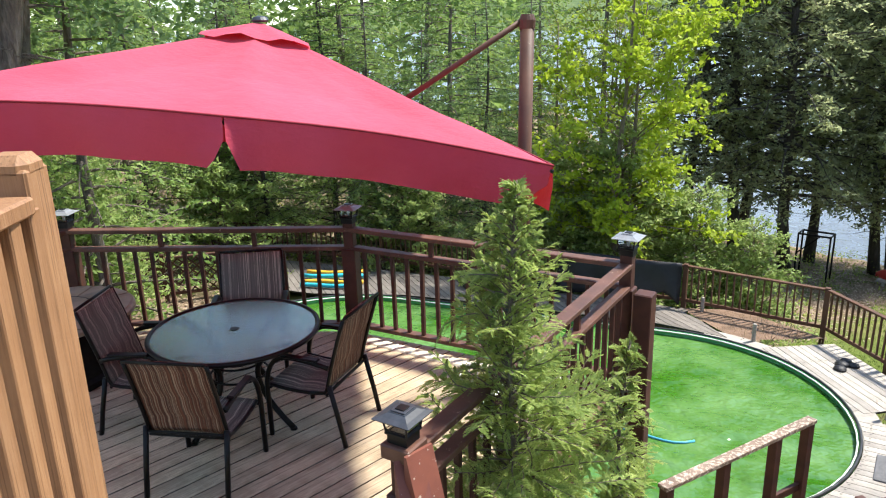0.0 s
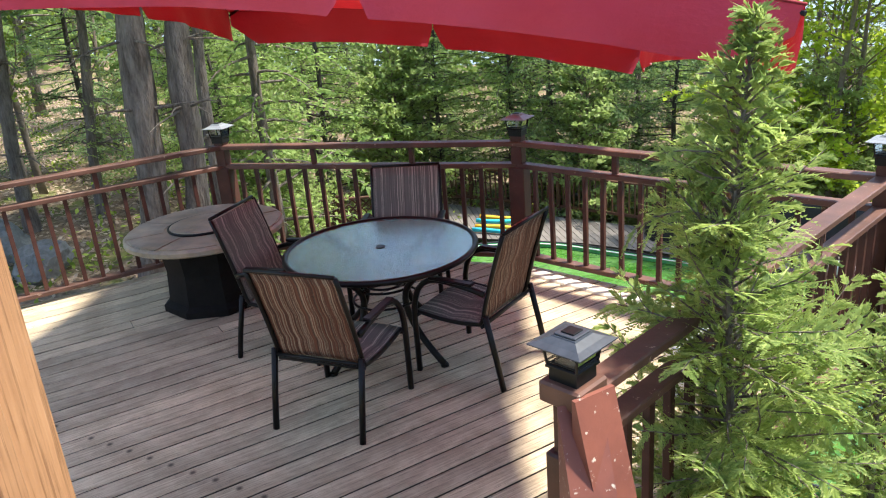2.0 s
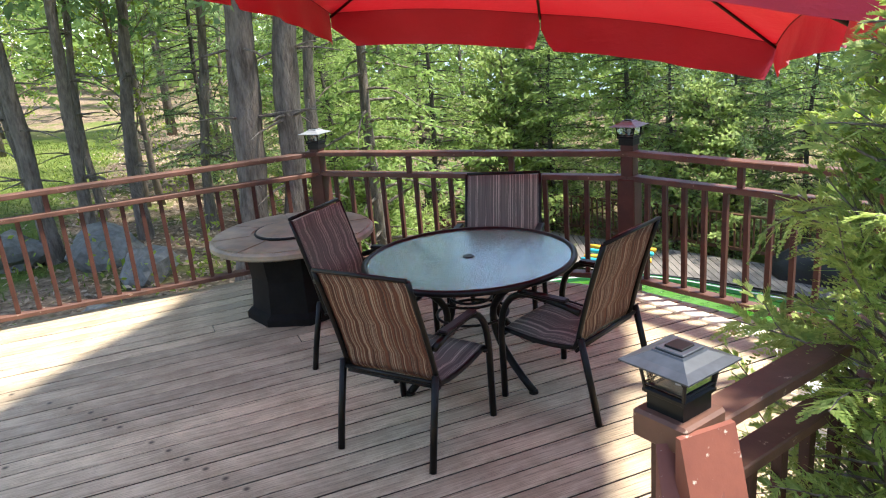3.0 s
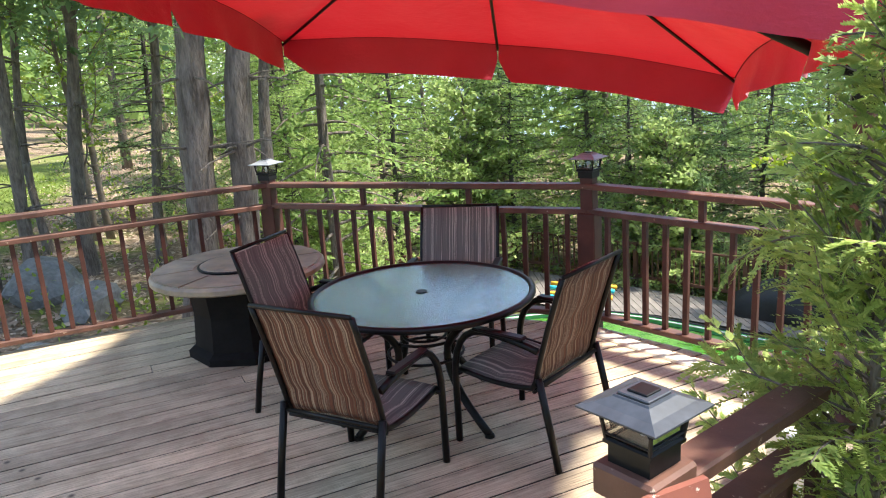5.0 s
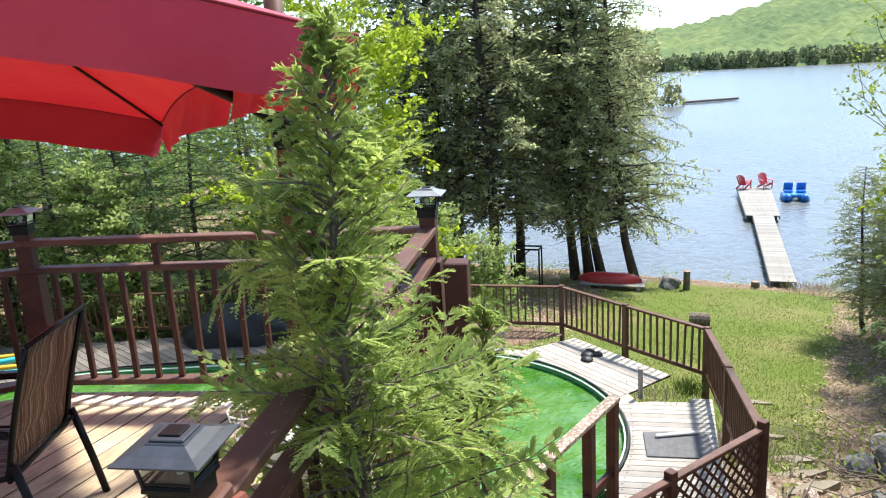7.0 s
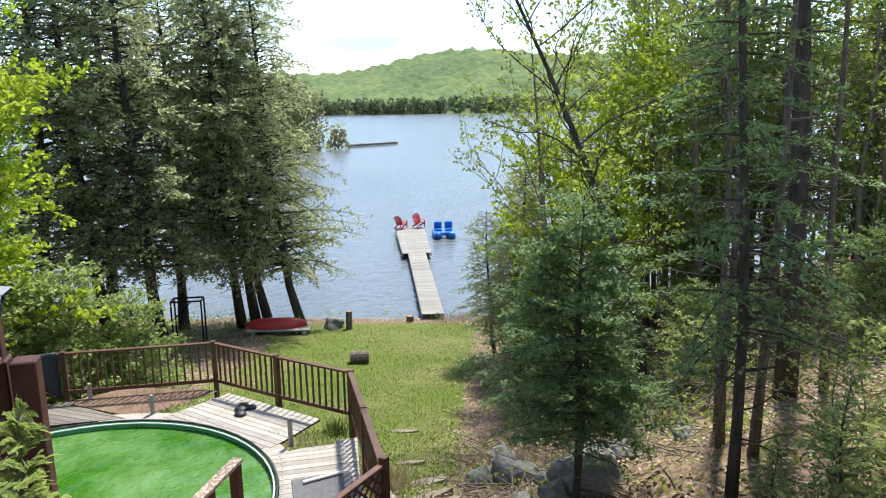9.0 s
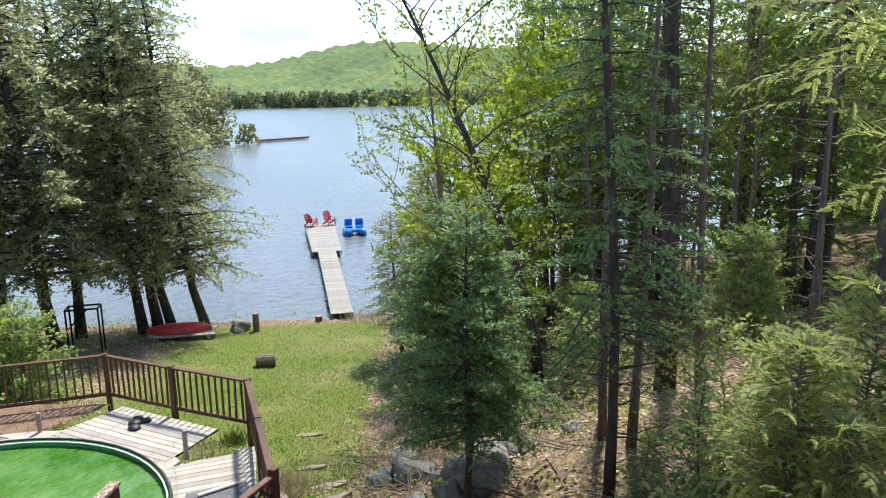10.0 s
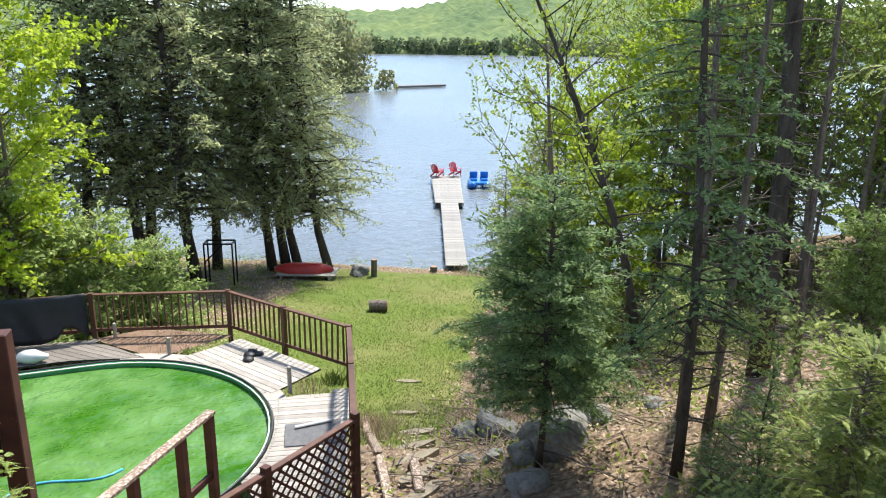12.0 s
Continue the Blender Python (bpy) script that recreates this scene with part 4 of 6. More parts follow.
pool = thing("swimming_pool", "oval above-ground pool with murky green water", "pool", kind="structure")
ring = oval(0)
wall = Shape()
for z in (POOL_Z + 0.03, -5.1):
    wall.v.extend([(p.x, p.y, z) for p in ring])
n = len(ring)
wall.f = [(i, (i + 1) % n, n + (i + 1) % n, n + i) for i in range(n)]
part("wall", wall, POOL_LINER, pool, smooth=True)
part("rim", Shape().tube([(p.x, p.y, POOL_Z + 0.035) for p in oval(0.03)], 0.024, 8, closed=True), POOL_RIM, pool, "black pool rim", smooth=True)
part("coping_line", Shape().tube([(p.x, p.y, POOL_Z + 0.0) for p in oval(-0.02)], 0.016, 6, closed=True), WHITE_PLASTIC, pool, smooth=True)
part("water", Shape().add([(p.x, p.y, POOL_Z - 0.09) for p in oval(0.02)], [tuple(range(n))]), POOL_WATER, pool, "murky green water")
hose = thing("pool_hose", "pale blue pool hose floating on green water", "hose")
part("tube", Shape().tube([(1.6 + 0.16 * i, 10.9 + 0.22 * math.sin(i * 0.5), POOL_Z - 0.08) for i in range(12)], 0.025, 6), SEAT_PIPE, hose, smooth=True)

# ---- pool decks ----
def plank_field(name, pts, ang, mat, label, width=0.15):
    return boarded(name, [Vector((x, y, 0)) for x, y in pts], ang, POOL_Z + 0.02, width, 0.008, 0.04, mat, label, "pool deck")


def rim_arc(a0, a1, grow=0.07, n=9):
    """Points along the round end of the pool, between two bearings in degrees."""
    return [(POOL_C1.x + (POOL_R + grow) * math.cos(radians(a0 + (a1 - a0) * i / (n - 1))), POOL_C1.y + (POOL_R + grow) * math.sin(radians(a0 + (a1 - a0) * i / (n - 1)))) for i in range(n)]


border = Shape()
inner, outer = rim_arc(-58, 62, 0.06, 31), rim_arc(-58, 62, 0.42, 31)
for zz in (POOL_Z + 0.012, POOL_Z - 0.04):
    border.v.extend([(*q, zz) for q in inner] + [(*q, zz) for q in outer])
for i in range(30):
    border.f += [(i, 31 + i, 32 + i, i + 1), (62 + i, 63 + i, 94 + i, 93 + i), (i, i + 1, 63 + i, 62 + i), (32 + i, 31 + i, 93 + i, 94 + i)]
single("pool_deck_edging", border, POOL_WOOD, "grey curved board along the pool rim", "edging", kind="structure")
plank_field("pool_deck_sunny", [(6.95, 14.4), (5.3, 14.15)] + rim_arc(40, -4) + [(6.4, 11.58), (7.62, 11.98)], math.radians(-75), POOL_WOOD, "silver-grey boards of the sunny pool deck")
plank_field("pool_deck_steps", [(7.62, 10.82), (6.72, 9.5), (5.55, 7.55), (4.6, 7.7)] + rim_arc(-58, -9), math.radians(-28), POOL_WOOD, "silver-grey boards beside the pool steps")
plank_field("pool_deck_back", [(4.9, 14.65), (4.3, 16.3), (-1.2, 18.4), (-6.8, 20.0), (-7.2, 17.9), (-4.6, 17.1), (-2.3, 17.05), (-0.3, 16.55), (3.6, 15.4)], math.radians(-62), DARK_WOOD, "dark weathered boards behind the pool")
bed = Shape().add([(5.1, 14.6, POOL_Z - 0.02), (6.9, 14.75, POOL_Z - 0.02), (5.6, 16.3, POOL_Z - 0.02), (4.3, 16.4, POOL_Z - 0.02)], [(0, 1, 2, 3)])
single("planting_bed", bed, RED_SOIL, "reddish mulch bed between pool decks", "planting bed", kind="structure")
mat_ob = thing("rubber_mat", "grey rubber mat on the pool deck", "mat", pose(6.2, 9.75, POOL_Z + 0.032, 0, 0, -28))
part("sheet", Shape().box((0.95, 0.75, 0.02), None, 0.006), GREY_MAT, mat_ob)
single("pool_pole", Shape().tube([(6.02, 10.05, POOL_Z + 0.072), (6.65, 9.9, POOL_Z + 0.072)], 0.028, 8), WHITE_PLASTIC, "short pale pole lying on the rubber mat", "pole")
cl = Shape()
for k in range(7):
    cl.lathe([(0.02, 0), (0.14, 0.02), (0.12, 0.06), (0.04, 0.09)], 9, Matrix.Translation((6.72 + 0.16 * math.cos(k * 0.9), 13.35 + 0.2 * math.sin(k * 1.3), POOL_Z + 0.02)) @ Matrix.Scale(0.8 + 0.2 * math.sin(k * 3), 4))
single("dropped_cloth", cl, TARP, "crumpled black cloth on the pool deck", "cloth", smooth=True)


# ---- pool fence ----
FBAL = Shape().box((0.034, 0.034, 0.80), None, 0.003).mesh("baluster", FENCE_STAIN)


def fence(a, b, label, h=1.0, gap=0.155, n_posts=(True, True)):
    a, b = Vector(a), Vector(b)
    d = (b - a)
    ang = math.atan2(d.y, d.x)
    u = Vector((0, 0, 1))
    t = thing("pool_fence", label, "fence", group="pool fence panels")
    part("top_rail", Shape().beam(a + u * (h - 0.02), b + u * (h - 0.02), 0.10, 0.038, 0.005), FENCE_STAIN, t)
    part("bottom_rail", Shape().beam(a + u * 0.15, b + u * 0.15, 0.045, 0.075, 0.004), FENCE_STAIN, t)
    n = max(2, round(d.length / gap))
    for k in range(1, n):
        p = a.lerp(b, k / n) + u * (0.55)
        part("baluster", FBAL, FENCE_STAIN, t, m=Matrix.Translation(p) @ Matrix.Rotation(ang, 4, "Z") @ pose(0, 0, 0, random.uniform(-1, 1), random.uniform(-1, 1)))
    for p, want in ((a, n_posts[0]), (b, n_posts[1])):
        if want:
            part("post", Shape().box((0.10, 0.10, h + 0.35), Matrix.Translation((0, 0, h / 2 - 0.15)), 0.006), FENCE_STAIN, t, m=Matrix.Translation(p) @ Matrix.Rotation(ang, 4, "Z"))
    return t


FZ = -3.65
F0, F1, F2, F3 = (4.4, 16.5, FZ), (6.92, 14.95, FZ), (7.43, 13.24, FZ), (7.99, 11.5, FZ)
fence(F0, F1, "brown stained pool fence with square balusters", n_posts=(True, True))
fence(F1, F2, "brown stained pool fence with square balusters", n_posts=(False, True))
fence(F2, F3, "brown stained pool fence with square balusters", n_posts=(False, True))
fence(F3, (6.8, 9.45, FZ + 0.28), "brown stained pool fence stepping up the slope", n_posts=(False, True))
fence((6.8, 9.45, FZ + 0.28), (5.58, 7.36, FZ + 0.56), "brown stained pool fence stepping up the slope", n_posts=(False, True))
back = [(4.4, 16.5, FZ), (1.9, 17.5, FZ), (-0.6, 18.5, FZ), (-3.2, 19.5, FZ), (-5.8, 20.2, FZ), (-8.4, 20.4, FZ)]
for a, b in zip(back, back[1:]):
    fence(a, b, "old brown pool fence standing against the woods", n_posts=(False, True))


def lattice(name, a, b, z0, z1a, z1b, label, pitch=0.115):
    """A framed panel of crossed laths between a and b, with a sloped top."""
    a, b = Vector((*a, 0)), Vector((*b, 0))
    t = thing(name, label, "lattice panel")
    L = (b - a).length
    d = (b - a) / L
    nn = Vector((-d.y, d.x, 0))

    def P(s, z, off=0.0):
        p = a + d * s + nn * off
        return Vector((p.x, p.y, z))

    def top(s):
        return z1a + (z1b - z1a) * s / L
    for sgn, off in ((1, 0.006), (-1, -0.006)):
        c = -3.0
        while c < L + 3.0:
            pts = []
            for i in range(61):
                s = L * i / 60
                z = z0 + (s - c) * sgn if sgn > 0 else z0 + (c - s)
                if z0 <= z <= top(s):
                    pts.append((s, z))
            if len(pts) > 2:
                (s0, za), (s1, zb) = pts[0], pts[-1]
                part("lath", Shape().beam(P(s0, za, off), P(s1, zb, off), 0.008, 0.036, 0.002, up=(-d.x * sgn, -d.y * sgn, 1)), RED_STAIN, t)
            c += pitch * 1.414
    part("top_rail", Shape().beam(P(0, z1a), P(L, z1b), 0.09, 0.05, 0.006), RED_TOP, t)
    part("bottom_rail", Shape().beam(P(0, z0), P(L, z0), 0.06, 0.08, 0.006), RED_STAIN, t)
    for s in (0, L / 2, L):
        part("post", Shape().box((0.10, 0.10, top(s) - z0 + 0.3), None, 0.006), RED_STAIN, t, m=Matrix.Translation(P(s, (z0 + top(s)) / 2 - 0.05)) @ Matrix.Rotation(math.atan2(d.y, d.x), 4, "Z"))
    return t


lattice("lattice_screen", (5.58, 7.34), (2.5, 6.3), -3.3, -2.09, -2.05, "red-brown lattice screen beside the pool stairs")
lattice("lattice_fence", (-9.6, 16.4), (-7.0, 17.4), -3.6, -2.65, -2.65, "brown lattice fence by the woods", 0.16)
# stair handrail down to the pool
hr = thing("stair_handrail", "weathered stained handrail with posts leading to the pool", "handrail")
HA, HB = Vector((3.5, 6.95, -1.14)), Vector((1.75, 5.66, -1.12))
part("rail", Shape().beam(HA, HB, 0.11, 0.045, 0.006), GREY_RAIL, hr, "sun-bleached top rail")
for t in (0.03, 0.27, 0.62, 0.97):
    p = HA.lerp(HB, t)
    part("post", Shape().box((0.095, 0.095, 2.5), Matrix.Translation((0, 0, -1.27)), 0.006), RED_STAIN, hr, m=Matrix.Translation(p) @ Matrix.Rotation(0.63, 4, "Z"))
part("lower_rail", Shape().beam(HA - up * 0.75, HB - up * 0.75, 0.045, 0.09, 0.006), RED_STAIN, hr)


# marker posts round the pool
def marker(x, y, h, mat, label):
    t = thing("marker_post", label, "post", pose(x, y, POOL_Z - 0.02))
    part("stake", Shape().box((0.07, 0.07, h), Matrix.Translation((0, 0, h / 2)), 0.012), mat, t)


marker(5.38, 14.5, 0.42, POOL_WOOD, "short grey wooden stake in the mulch bed")
marker(6.62, 11.42, 0.55, POOL_WOOD, "short grey wooden stake beside the pool deck")
marker(4.75, 16.2, 0.35, POOL_WOOD, "short pale wooden stake by the fence")

# tarp over the fence, white float, foam noodles
tp = Shape()
TA, TB = Vector((4.3, 16.42, -2.62)), Vector((1.6, 17.46, -2.62))
for i in range(25):
    p = TA.lerp(TB, i / 24)
    for j in range(9):
        u = j / 8
        w = 0.05 * math.sin(i * 1.1 + j * 0.5) * u + 0.04 * math.sin(i * 0.37 + 2)
        drop = 0.95 - 0.25 * math.sin(i * 0.5) * (1 if i < 5 else 0.3)
        off = -0.08 - 0.16 * u + w
        tp.v.append((p.x + off * 0.36, p.y + off * 0.93, p.z + 0.05 - u * drop))
for i in range(24):
    for j in range(8):
        tp.f.append((i * 9 + j, i * 9 + j + 1, i * 9 + j + 10, i * 9 + j + 9))
tarp = single("tarp", tp, TARP, "black tarp draped over the pool fence", "tarp", smooth=True)
sol = tarp.modifiers.new("thick", "SOLIDIFY")
sol.thickness = 0.012
heap = Shape()
for i in range(13):
    u = i / 12
    for j in range(20):
        a = 2 * math.pi * j / 20
        k = (1 - u ** 2.2) ** 0.6 * (1 + 0.2 * math.sin(2 * a + 1) + 0.1 * math.sin(5 * a + 6 * u) + 0.05 * math.sin(11 * a)) + 0.02
        heap.v.append((1.05 * k * math.cos(a) + 0.15 * u, 0.6 * k * math.sin(a), 0.8 * u * (1 - 0.12 * math.sin(2 * a))))
for i in range(12):
    for j in range(20):
        heap.f.append((i * 20 + j, i * 20 + (j + 1) % 20, (i + 1) * 20 + (j + 1) % 20, (i + 1) * 20 + j))
single("tarp_cover", heap, TARP, "rumpled black tarp covering something on the back pool deck", "tarp", pose(0.25, 17.55, POOL_Z + 0.02, 0, 0, -24), smooth=True)
bu = thing("pool_buoy", "white plastic pool float lying by the pool", "float", pose(3.0, 15.75, POOL_Z + 0.14, 90, 0, 60))
part("body", Shape().lathe([(0.02, -0.28), (0.1, -0.24), (0.15, -0.1), (0.15, 0.08), (0.09, 0.2), (0.05, 0.32)], 20), WHITE_PLASTIC, bu, smooth=True)
for k, (mt, lb) in enumerate(((YELLOW_FOAM, "bent yellow foam pool noodle"), (CYAN_FOAM, "turquoise foam pool noodle"), (YELLOW_FOAM, "bent yellow foam pool noodle"), (CYAN_FOAM, "turquoise foam pool noodle"))):
    y = 17.75 + 0.22 * k - 0.5 * (k % 2)
    single("pool_noodle", Shape().tube([(-5.0 + 0.2 * i, y + 0.05 * math.sin(i * 0.8 + k), POOL_Z + 0.1 + 0.11 * (k // 2)) for i in range(9)], 0.055, 8), mt, lb, "pool noodle", smooth=True, group="pool noodles")

# ---- lake side: dock, chairs, pedal boat, canoe, frame, logs ----
def dock_run(a, b, w0, w1, name, label):
    a, b = Vector(a), Vector(b)
    d = (b - a)
    L = d.length
    d.normalize()
    s = Vector((-d.y, d.x, 0))
    t = thing(name, label, "dock")
    n = int(L / 0.145)
    for k in range(n):
        c = a + d * (0.145 * (k + 0.5))
        w = w0 + (w1 - w0) * k / n
        part("plank", Shape().box((w, 0.137, 0.035), None, 0.004), DOCK_WOOD, t, m=Matrix.Translation(c) @ Matrix.Rotation(math.atan2(s.y, s.x), 4, "Z"))
    for sg in (-1, 1):
        part("edge_beam", Shape().beam(a + s * sg * w0 * 0.49 - up * 0.1, b + s * sg * w1 * 0.49 - up * 0.1, 0.05, 0.2), DOCK_WOOD, t)
        for k in (0.15, 0.85):
            part("pile", Shape().tube([a.lerp(b, k) + s * sg * w0 * 0.45 - up * 1.5, a.lerp(b, k) + s * sg * w0 * 0.45 - up * 0.02], 0.05, 8), BLACK_METAL, t)
    return t


D0, D1, D2 = Vector((21.1, 24.1, -6.93)), Vector((29.0, 34.5, -6.93)), Vector((34.7, 42.1, -6.93))
dock_run(D0, D1, 0.95, 1.05, "dock", "long narrow dock of bleached boards")
dock_run(D1, D2, 1.75, 2.1, "dock_platform", "wider bleached board platform at the dock end")


def adirondack(m):
    c = thing("dock_chair", "red slatted lounge chair at the end of the dock", "chair", m, "dock chairs")
    for k in range(5):
        part("back_slat", Shape().beam(((k - 2) * 0.11, -0.25, 0.28), ((k - 2) * 0.125, -0.55, 1.0 - 0.03 * (k - 2) ** 2), 0.1, 0.02, up=(0, 1, 0.4)), RED_PLASTIC, c)
        part("seat_slat", Shape().box((0.52, 0.1, 0.02), Matrix.Translation((0, -0.2 + 0.12 * k, 0.30 + 0.03 * k))), RED_PLASTIC, c)
    for s in (-1, 1):
        part("arm", Shape().box((0.12, 0.72, 0.025), Matrix.Translation((s * 0.33, -0.02, 0.58))), RED_PLASTIC, c)
        part("front_leg", Shape().box((0.03, 0.1, 0.57), Matrix.Translation((s * 0.28, 0.28, 0.285))), RED_PLASTIC, c)
        part("side_rail", Shape().beam((s * 0.28, 0.32, 0.4), (s * 0.28, -0.55, 0.04), 0.03, 0.12), RED_PLASTIC, c)
    return c


chair2 = adirondack(at(33.9, 42.0, 0.9, 0.3, -6.91))
copy_thing(chair2, at(35.0, 41.3, -0.2, -1.0, -6.91))
pb = thing("pedal_boat", "bright blue pedal boat moored beside the dock", "pedal boat", at(35.2, 38.9, -0.6, -0.8, LAKE_Z))
for s in (-1, 1):
    part("hull", Shape().tube([(s * 0.5, -1.1, 0.25), (s * 0.5, -0.9, 0.14), (s * 0.5, 0.6, 0.14), (s * 0.48, 1.15, 0.36)], [0.15, 0.3, 0.32, 0.12], 10), BLUE_PLASTIC, pb, smooth=True)
    part("seat", Shape().box((0.55, 0.12, 0.6), pose(s * 0.38, -0.45, 0.72, -12), 0.05), BLUE_PLASTIC, pb)
    part("cushion", Shape().box((0.5, 0.5, 0.14), Matrix.Translation((s * 0.38, -0.15, 0.5)), 0.05), BLUE_PLASTIC, pb)
part("floor", Shape().box((0.9, 1.7, 0.2), Matrix.Translation((0, -0.1, 0.33)), 0.05), BLUE_PLASTIC, pb)
canoe = thing("canoe", "faded red canoe turned over on a low platform", "canoe", at(14.9, 26.7, 0.79, -0.62, float(ground_z(14.9, 26.7)) + 0.28))
hull = Shape()
for i in range(15):
    x = -1.25 + 2.5 * i / 14
    k = max(0.03, 1 - (abs(x) / 1.28) ** 2.6)
    for j in range(9):
        a = math.pi * j / 8
        hull.v.append((0.40 * k * math.cos(a), x, 0.36 * (k ** 0.5) * math.sin(a) + 0.05 * (x / 1.25) ** 2))
for i in range(14):
    for j in range(8):
        a = i * 9 + j
        hull.f.append((a, a + 1, a + 10, a + 9))
part("hull", hull, CANOE_RED, canoe, smooth=True)
part("gunwale", Shape().tube([(0.41 * max(0.03, 1 - (abs(x) / 1.28) ** 2.6), x, 0.01) for x in np.linspace(-1.25, 1.25, 15)] + [(-0.41 * max(0.03, 1 - (abs(x) / 1.28) ** 2.6), x, 0.01) for x in np.linspace(1.25, -1.25, 15)], 0.02, 6, closed=True), CANOE_RED, canoe)
pf = thing("canoe_platform", "low grey plank platform under the canoe", "platform", at(15.0, 26.6, 0.79, -0.62, float(ground_z(15, 26.6)) - 0.02))
for k in range(7):
    part("plank", Shape().box((0.15, 2.5, 0.04), Matrix.Translation((-0.5 + 0.165 * k, 0, 0.27))), POOL_WOOD, pf)
for s in (-1, 1):
    part("beam", Shape().box((1.2, 0.1, 0.27), Matrix.Translation((0, s * 1.0, 0.115))), POOL_WOOD, pf)
sw = thing("swing_frame", "black tubular garden swing frame by the water", "frame", pose(11.6, 27.4, float(ground_z(11.6, 27.4)), 0, 0, -35))
for x in (-0.55, 0.55):
    for y in (-0.3, 0.3):
        part("upright", Shape().tube([(x, y, -0.1), (x, y, 1.75)], 0.035, 8), BLACK_METAL, sw)
for a, b in (((-0.55, -0.3), (0.55, -0.3)), ((-0.55, 0.3), (0.55, 0.3)), ((-0.55, -0.3), (-0.55, 0.3)), ((0.55, -0.3), (0.55, 0.3))):
    part("top_bar", Shape().tube([(*a, 1.75), (*b, 1.75)], 0.035, 8), BLACK_METAL, sw)
part("brace", Shape().tube([(-0.55, -0.3, 1.0), (0.2, -0.3, 1.75)], 0.028, 8), BLACK_METAL, sw)


def log(name, p, q, r, label):
    p, q = Vector(p), Vector(q)
    t = thing(name, label, "log")
    part("bark", Shape().tube([p, p.lerp(q, 0.5) + Vector((0.01, 0.01, 0.01)), q], [r, r * 1.04, r * 0.97], 12), BARK, t, smooth=False)
    part("cut_face", Shape().tube([q, q + (q - p).normalized() * 0.01], r * 0.9, 12), NEW_WOOD, t)


def gz(x, y):
    return float(ground_z(x, y))


log("log", (14.35, 20.75, gz(14.4, 20.8) + 0.2), (14.85, 20.35, gz(14.8, 20.4) + 0.2), 0.21, "short cut log on the lawn")
log("stump", (17.5, 25.3, gz(17.5, 25.3) - 0.1), (17.5, 25.28, gz(17.5, 25.3) + 0.75), 0.13, "upright dark stump near the water")
log("stump", (20.2, 24.6, gz(20.2, 24.6) - 0.1), (20.2, 24.6, gz(20.2, 24.6) + 0.25), 0.16, "low stump at the dock")


def boulder(name, x, y, s, label, seed, squash=0.7, z=None):
    bm = bmesh.new()
    bmesh.ops.create_icosphere(bm, subdivisions=3, radius=1.0)
    off = Vector((seed * 3.1, seed * 1.7, seed * 0.9))
    for v in bm.verts:
        k = 1 + 0.45 * noise.noise(v.co * 1.1 + off) + 0.14 * noise.noise(v.co * 3.1 + off)
        v.co = Vector((v.co.x * k * s, v.co.y * k * s * 0.8, v.co.z * k * s * squash))
    me = bpy.data.meshes.new(name)
    bm.to_mesh(me)
    bm.free()
    me.materials.append(ROCK)
    ob = new(name, me)
    ob.matrix_basis = pose(x, y, (gz(x, y) if z is None else z) + s * squash * 0.4, 0, 0, seed * 40)
    return tagged(ob, label, "boulder", "boulders")


boulder("boulder", 17.1, 25.9, 0.5, "dark boulder at the lake shore", 1)
for i, (x, y, s) in enumerate(((9.54, 8.77, 0.46), (8.9, 6.75, 0.52), (7.85, 6.3, 0.34), (10.5, 9.9, 0.34), (9.85, 7.3, 0.42), (10.3, 7.0, 0.3), (8.5, 6.95, 0.3), (8.3, 7.5, 0.2), (9.2, 9.3, 0.32), (9.3, 7.9, 0.18), (8.0, 7.8, 0.16), (10.9, 6.3, 0.2))):
    boulder("boulder", x, y, s, "grey granite boulder at the edge of the woods", i + 2)
for i, (x, y, s) in enumerate(((-8.4, 7.5, 0.5), (-7.4, 7.3, 0.42), (-9.6, 6.9, 0.5), (-6.6, 5.9, 0.2))):
    boulder("boulder", x, y, s, "grey mossy boulder among the trees", i + 20)
for i, (x, y, w) in enumerate(((11.02, 13.73, 0.3), (9.13, 11.23, 0.26), (8.42, 9.94, 0.36), (7.85, 9.1, 0.34), (7.36, 8.4, 0.4), (7.1, 7.95, 0.42), (6.85, 7.5, 0.44))):
    st = Shape()
    nn = 9
    rr = [w * (0.75 + 0.3 * random.random()) for _ in range(nn)]
    for z in (-0.1, 0.03):
        st.v.extend([(rr[k] * math.cos(2 * math.pi * k / nn) * 1.2, rr[k] * 0.32 * math.sin(2 * math.pi * k / nn), z) for k in range(nn)])
    st.f = [(k, (k + 1) % nn, nn + (k + 1) % nn, nn + k) for k in range(nn)] + [tuple(nn + k for k in range(nn))]
    single("step_stone", st, STEP_STONE, "flat stone step in the grass path", "stepping stone", pose(x, y, gz(x, y) + 0.01, 0, 0, -40 + 9 * i), group="stepping stones")
# timber edging along the path
for i, (a, b) in enumerate((((8.15, 11.2), (7.5, 10.1)), ((7.5, 10.0), (6.9, 8.8)), ((6.85, 8.7), (6.2, 7.4)), ((7.25, 8.3), (6.8, 7.5)))):
    single("edging_timber", Shape().beam((*a, gz(*a) + 0.0), (*b, gz(*b) + 0.0), 0.15, 0.2, 0.02), GREY_RAIL, "weathered timber edging beside the path", "timber", group="edging timbers")
fd = thing("far_dock", "distant low dock across the bay", "dock")
part("deck", Shape().beam((88.5, 126.4, LAKE_Z + 0.35), (100.6, 126.1, LAKE_Z + 0.35), 1.8, 0.4), DARK_WOOD, fd)

# ---- trees and plants ----
RNG = np.random.default_rng(7)


